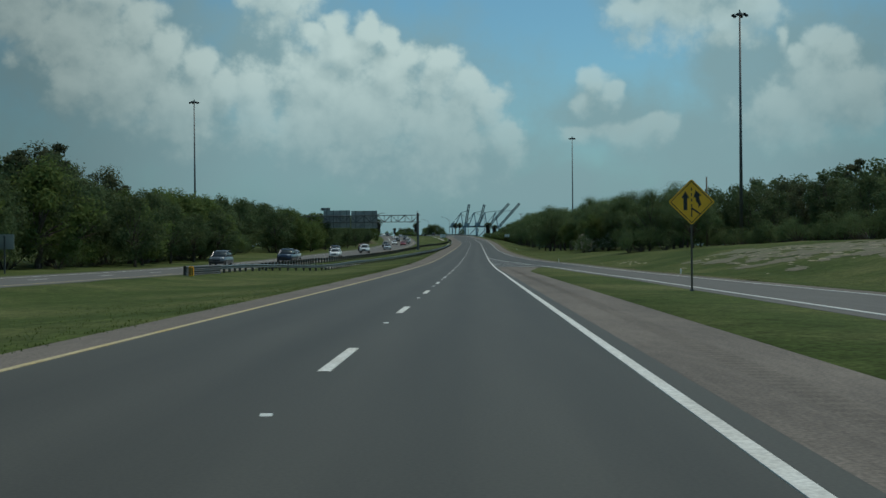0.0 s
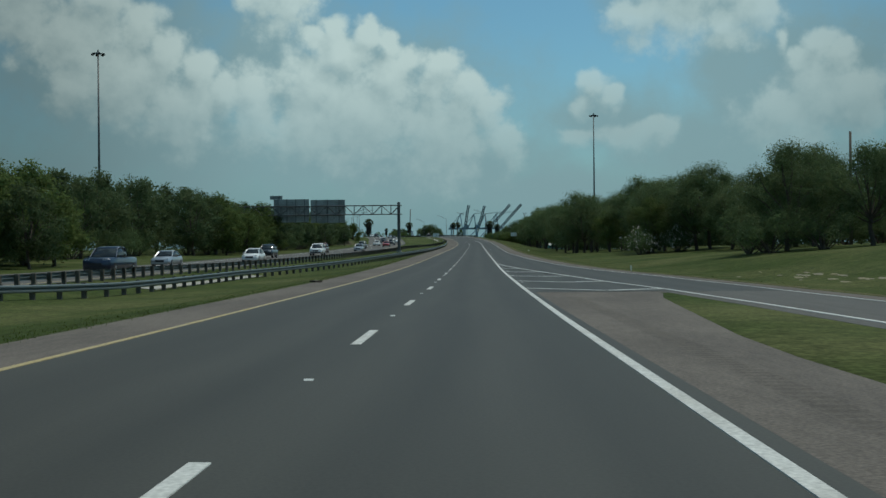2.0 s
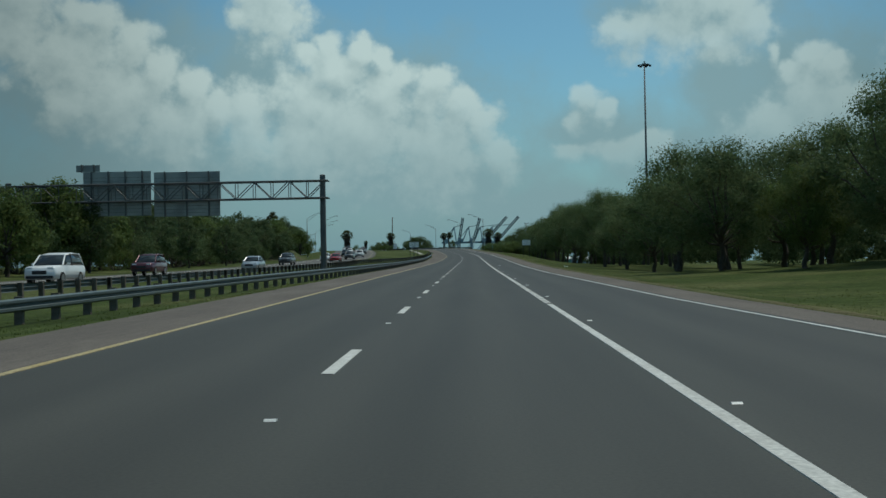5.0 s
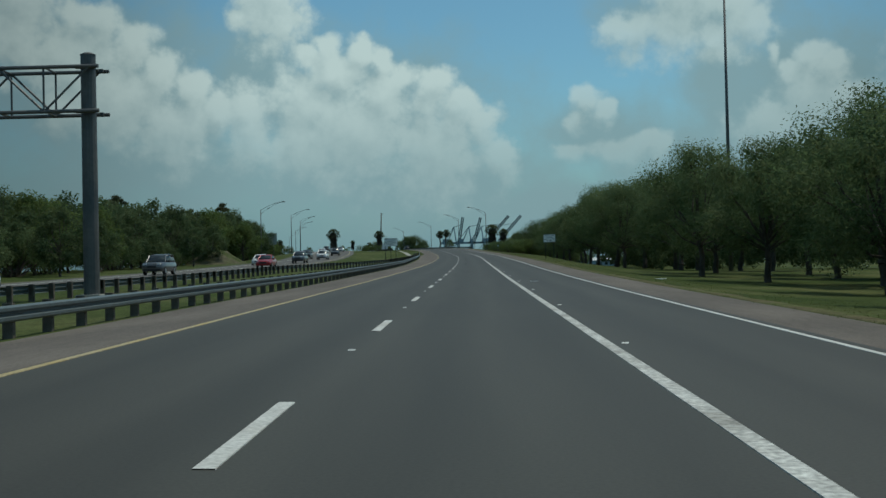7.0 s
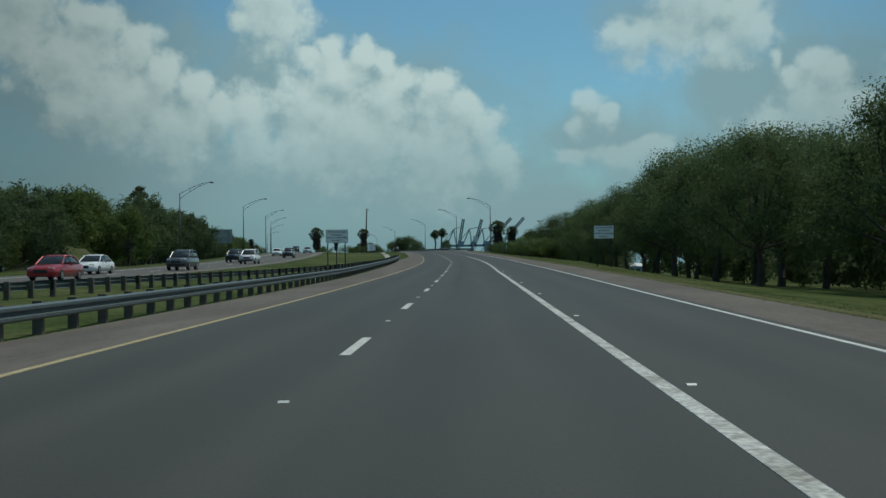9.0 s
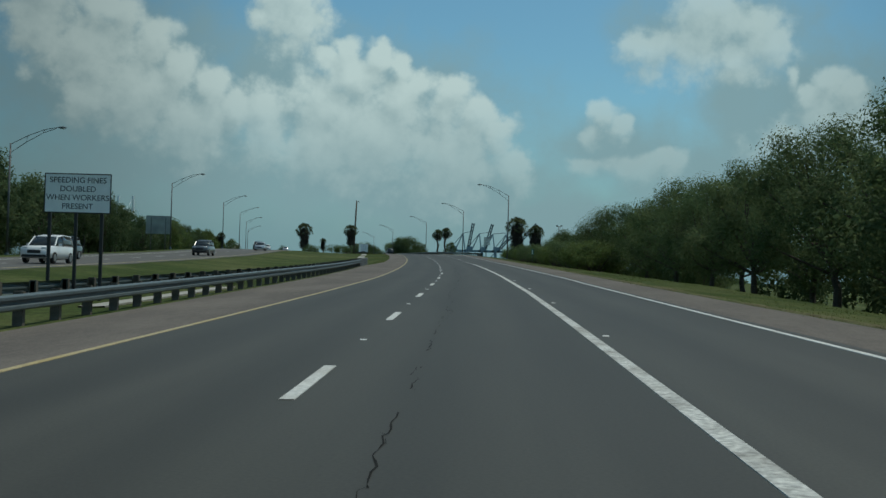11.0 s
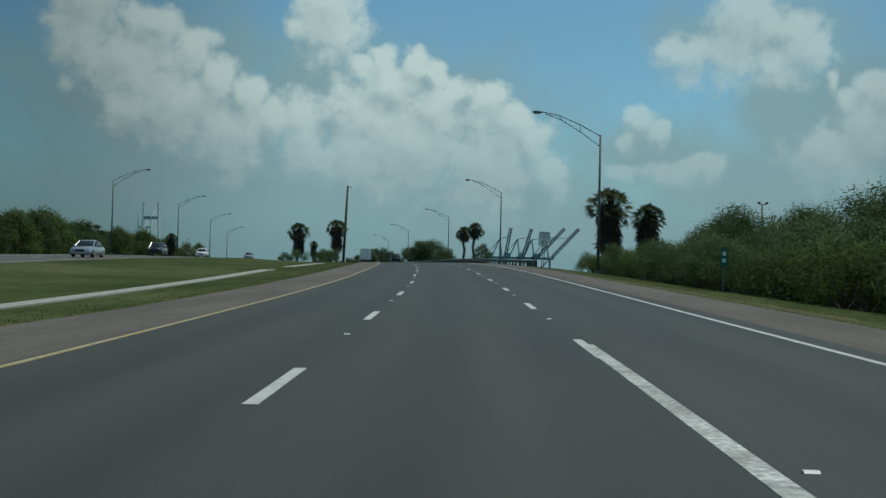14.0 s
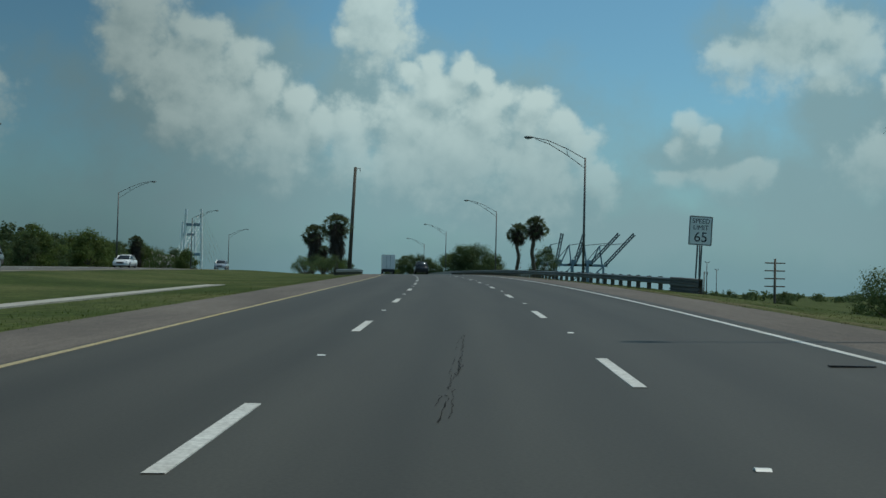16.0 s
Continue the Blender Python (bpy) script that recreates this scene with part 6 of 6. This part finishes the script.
    if kind == "pickup":
        bm = bmesh.new()
        box(bm, (1.6, 1.7, 0.06), (0, 1.85, sh + 0.015), bevel=0.01)
        part("bed_cover", bm, TRIM, g)
    return g


SILVER = paint("silver_car_paint", (0.42, 0.43, 0.44), 0.6)
WHITE = paint("white_car_paint", (0.72, 0.72, 0.7), 0.0)
BLACK = paint("black_car_paint", (0.012, 0.013, 0.015), 0.2)
NAVY = paint("dark_blue_car_paint", (0.015, 0.025, 0.05), 0.3)
RED = paint("red_car_paint", (0.32, 0.02, 0.02), 0.2)
GREY = paint("grey_car_paint", (0.11, 0.11, 0.11), 0.5)
MAROON = paint("maroon_car_paint", (0.09, 0.02, 0.025), 0.3)

FLEET = {"silver": car("sedan", SILVER, "silver sedan on the opposite carriageway"), "white": car("sedan", WHITE, "white sedan on the opposite carriageway"),
         "whitesuv": car("suv", WHITE, "white sport utility vehicle on the opposite carriageway"), "blacksuv": car("suv", BLACK, "black sport utility vehicle on the opposite carriageway"),
         "pickup": car("pickup", NAVY, "dark blue pickup truck on the opposite carriageway"), "red": car("sedan", RED, "red sedan on the opposite carriageway"),
         "greysuv": car("suv", GREY, "grey sport utility vehicle on the opposite carriageway"), "maroon": car("suv", MAROON, "maroon sport utility vehicle on the opposite carriageway")}
parked = set()


def lane(s, k):
    near, far = opp_near(s) - 1.2, opp_far(s) + 2.6
    return near + (far - near) * (0.27 if k == 0 else 0.73)


TRAFFIC = [("greysuv", 122, 1), ("pickup", 142, 0), ("silver", 168, 1), ("white", 187, 0), ("blacksuv", 214, 1), ("whitesuv", 232, 0), ("maroon", 262, 1), ("silver", 286, 0), ("greysuv", 332, 1), ("red", 366, 0),
           ("white", 385, 1), ("greysuv", 398, 0), ("whitesuv", 436, 0), ("blacksuv", 452, 1), ("greysuv", 494, 0), ("white", 522, 1), ("silver", 560, 0), ("blacksuv", 612, 1), ("white", 655, 1), ("silver", 700, 0)]
for name, s, k in TRAFFIC:
    m = stand(s, lane(s, k))
    if name in parked:
        copy_thing(FLEET[name], m)
    else:
        parked.add(name)
        FLEET[name].matrix_basis = m

lead = car("suv", BLACK, "dark sport utility vehicle ahead in the same lane")
lead.matrix_basis = stand(688, 0.2, 180)


def box_truck(m):
    g = thing("box_truck", "white box truck ahead with a plain square rear door", "truck", m, group="traffic on the motorway")
    bm = bmesh.new()
    box(bm, (2.5, 7.2, 2.75), (0, 0, 2.4), bevel=0.04)
    cargo = part("cargo_box", bm, WHITE, g, "white cargo box")
    for x in (-0.6, 0.6):
        bm = bmesh.new()
        box(bm, (1.15, 0.04, 2.5), (x, -3.62, 2.4), bevel=0.01)
        part("rear_door", bm, WHITE, cargo)
    for x in (-0.35, 0.35):
        bm = bmesh.new()
        box(bm, (0.04, 0.04, 2.4), (x, -3.66, 2.4))
        part("lock_bar", bm, STEEL, cargo)
    bm = bmesh.new()
    box(bm, (2.2, 2.0, 2.0), (0, 4.7, 1.75), bevel=0.15)
    part("cab", bm, WHITE, g)
    bm = bmesh.new()
    box(bm, (2.3, 9.2, 0.3), (0, 0.8, 0.85), bevel=0.03)
    part("chassis", bm, TRIM, g)
    bm = bmesh.new()
    box(bm, (2.4, 0.12, 0.2), (0, -3.65, 0.6), bevel=0.02)
    part("bumper", bm, TRIM, g)
    for sx in (-1, 1):
        for y in (-2.3, 4.4):
            wheel(g, sx * 1.02, y, 0.48, 0.3)
        bm = bmesh.new()
        box(bm, (0.2, 0.06, 0.14), (sx * 0.95, -3.68, 0.85), bevel=0.02)
        part("tail_light", bm, TAIL_RED, g, "red tail light")
    return g


box_truck(stand(742, -3.4))


# ---- far port cranes and bridge ----
def truss_bar(bm, a, b, w, r):
    """An open lattice boom between two places."""
    a, b = Vector(a), Vector(b)
    d = (b - a).normalized()
    up = d.cross(Vector((0, 1, 0))).normalized() * w / 2
    n = max(4, int((b - a).length / (w * 1.4)))
    for k in (1, -1):
        tube(bm, a + up * k, b + up * k, r, r, 6)
    for i in range(n):
        p, q = a.lerp(b, i / n), a.lerp(b, (i + 1) / n)
        tube(bm, p + up * (1 if i % 2 else -1), q - up * (1 if i % 2 else -1), r * 0.6, r * 0.6, 5)


def port_crane(m, boom_angle, boom=56.0):
    g = thing("port_crane", "hazy blue container crane with its boom raised", "crane", m, group="container cranes at the port")
    for x in (-13, 13):
        for y in (-9, 9):
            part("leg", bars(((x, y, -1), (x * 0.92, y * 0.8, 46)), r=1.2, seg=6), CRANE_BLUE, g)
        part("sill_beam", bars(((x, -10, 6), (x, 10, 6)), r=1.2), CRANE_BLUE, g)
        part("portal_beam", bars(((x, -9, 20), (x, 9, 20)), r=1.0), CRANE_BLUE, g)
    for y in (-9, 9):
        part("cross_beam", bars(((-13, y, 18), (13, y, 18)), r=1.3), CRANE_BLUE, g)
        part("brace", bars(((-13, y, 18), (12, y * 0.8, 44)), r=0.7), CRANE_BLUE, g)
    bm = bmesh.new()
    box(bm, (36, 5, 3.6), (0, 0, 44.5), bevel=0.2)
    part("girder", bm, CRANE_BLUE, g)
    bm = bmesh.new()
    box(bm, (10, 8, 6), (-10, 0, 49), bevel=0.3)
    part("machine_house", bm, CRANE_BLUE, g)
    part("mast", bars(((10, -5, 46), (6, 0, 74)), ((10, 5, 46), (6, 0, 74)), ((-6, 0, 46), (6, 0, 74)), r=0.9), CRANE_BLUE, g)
    a = radians(boom_angle)
    bm = bmesh.new()
    for y in (-3.0, 3.0):
        truss_bar(bm, (15, y, 46), (15 + math.cos(a) * boom, y, 46 + math.sin(a) * boom), 3.4, 0.85)
    part("boom", bm, CRANE_DARK, g, "dark lattice boom raised to the sky")
    tip = Vector((15 + math.cos(a) * boom * 0.7, 0, 46 + math.sin(a) * boom * 0.7))
    part("stay", bars(((6, 0, 74), tip), ((6, 0, 74), (-16, 0, 46)), r=0.45), CRANE_DARK, g)
    return g


for x, y, ang, boom in ((26.0, 1840, 80, 46), (48.0, 1840, 74, 46), (66.0, 1840, 48, 62), (84.0, 1840, 48, 62)):
    crane = port_crane(pose(x, y, -1.6), ang, boom)
    crane.scale = (0.8, 0.8, 0.8)


def bridge_tower(x, y, h):
    g = thing("bridge_tower", "pale concrete cable-stayed bridge tower on the horizon", "bridge", pose(x, y, -1.6), group="towers of the far bridge")
    for sx in (-1, 1):
        part("pylon", bars(((sx * 19, 0, -1), (sx * 19, 0, 60)), ((sx * 19, 0, 60), (sx * 16, 0, h)), r=3.0, seg=8), TOWER, g)
    for z in (62, h * 0.79):
        bm = bmesh.new()
        box(bm, (34, 4, 6), (0, 0, z), bevel=0.5)
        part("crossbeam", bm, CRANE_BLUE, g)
    bm = bmesh.new()
    for k in range(5):
        for sy in (-1, 1):
            tube(bm, (17, 0, h - 4 - k * 14), (17, sy * (180 - 30 * k), 52), 0.2, 0.2, 4)
    part("stay_cables", bm, TOWER, g)
    return g


for x, y in ((-708.0, 2800.0), (-878.0, 3300.0)):
    bridge_tower(x, y, 158)


def shed(m, w, d, h, wall, label):
    g = thing("storage_shed", label, "shed", m, group="sheds by the port")
    bm = bmesh.new()
    box(bm, (w, d, h), (0, 0, h / 2 - 0.1), bevel=0.03)
    part("wall", bm, wall, g)
    bm = bmesh.new()
    f = [bm.verts.new((x, y, z)) for x in (-w / 2 - 0.3, w / 2 + 0.3) for y, z in ((-d / 2 - 0.3, h - 0.1), (0, h + 0.9), (d / 2 + 0.3, h - 0.1), (0, h + 0.72))]
    for q in ((0, 1, 5, 4), (1, 2, 6, 5), (2, 3, 7, 6), (3, 0, 4, 7), (0, 3, 2, 1), (4, 5, 6, 7)):
        bm.faces.new([f[i] for i in q])
    bmesh.ops.recalc_face_normals(bm, faces=bm.faces)
    part("roof", bm, SHED_ROOF, g, "pale sheet metal roof")
    bm = bmesh.new()
    box(bm, (2.6, 0.06, 2.3), (-w * 0.2, -d / 2 - 0.02, 1.15), bevel=0.01)
    part("door", bm, STEEL, g, "grey roller door")
    for x in (0.1, 0.3):
        bm = bmesh.new()
        box(bm, (1.3, 0.06, 0.9), (w * x, -d / 2 - 0.02, 1.7), bevel=0.01)
        part("window", bm, GLASS_DARK, g, "dark window pane")
    return g


SHED_ROOF = material("pale_sheet_roof", (0.6, 0.6, 0.57), 0.6, vary=0.15, fine=4.0, coarse=0.5)
SHED_GREEN = material("teal_sheet_wall", (0.07, 0.2, 0.16), 0.7, vary=0.15, fine=4.0, coarse=0.5)
SHED_BLUE = material("grey_blue_sheet_wall", (0.2, 0.28, 0.33), 0.7, vary=0.15, fine=4.0, coarse=0.5)
shed(stand(625, 54), 9, 6, 2.6, SHED_GREEN, "low teal shed with a pale roof behind the trees")
shed(stand(640, 68, 8), 10, 6, 3.0, SHED_BLUE, "low grey-blue shed with a pale roof behind the trees")


# ---- small things by the road ----
def cone(m):
    g = thing("delineator", "small white delineator post by the slip road", "marker post", m)
    bm = bmesh.new()
    tube(bm, (0, 0, -0.05), (0, 0, 0.4), 0.05, 0.04, 10)
    part("stake", bm, SIGN_WHITE, g)


for s, L in ((78, 14.6), (150, 11.6)):
    cone(stand(s, L))


def debris(s, L, turn, size, mat, label):
    rng = random.Random(int(s))
    bm = bmesh.new()
    box(bm, size, (0, 0, size[2] / 2), bevel=min(size) * 0.3)
    for v in bm.verts:
        v.co += Vector((rng.uniform(-1, 1), rng.uniform(-1, 1), 0)) * min(size) * 0.2
    me = part("road_debris", bm, mat)
    me.matrix_basis = stand(s, L, turn, 0.003)
    tagged(me, label, "debris")


debris(543, 4.55, 90, (0.08, 0.55, 0.02), TRIM, "strip of black tyre tread on the asphalt")
debris(137.5, 4.6, 20, (0.18, 0.3, 0.05), TRIM, "flat dark scrap of rubber on the asphalt")
debris(118, -6.9, 40, (0.4, 0.5, 0.08), BARK, "dark scrap lying on the shoulder's edge")
debris(289, 2.9, 60, (0.12, 0.4, 0.02), SIGN_WHITE, "pale torn scrap on the asphalt")
debris(303, 11.2, 30, (0.4, 0.6, 0.06), SIGN_WHITE, "white scrap of litter on the verge grass")
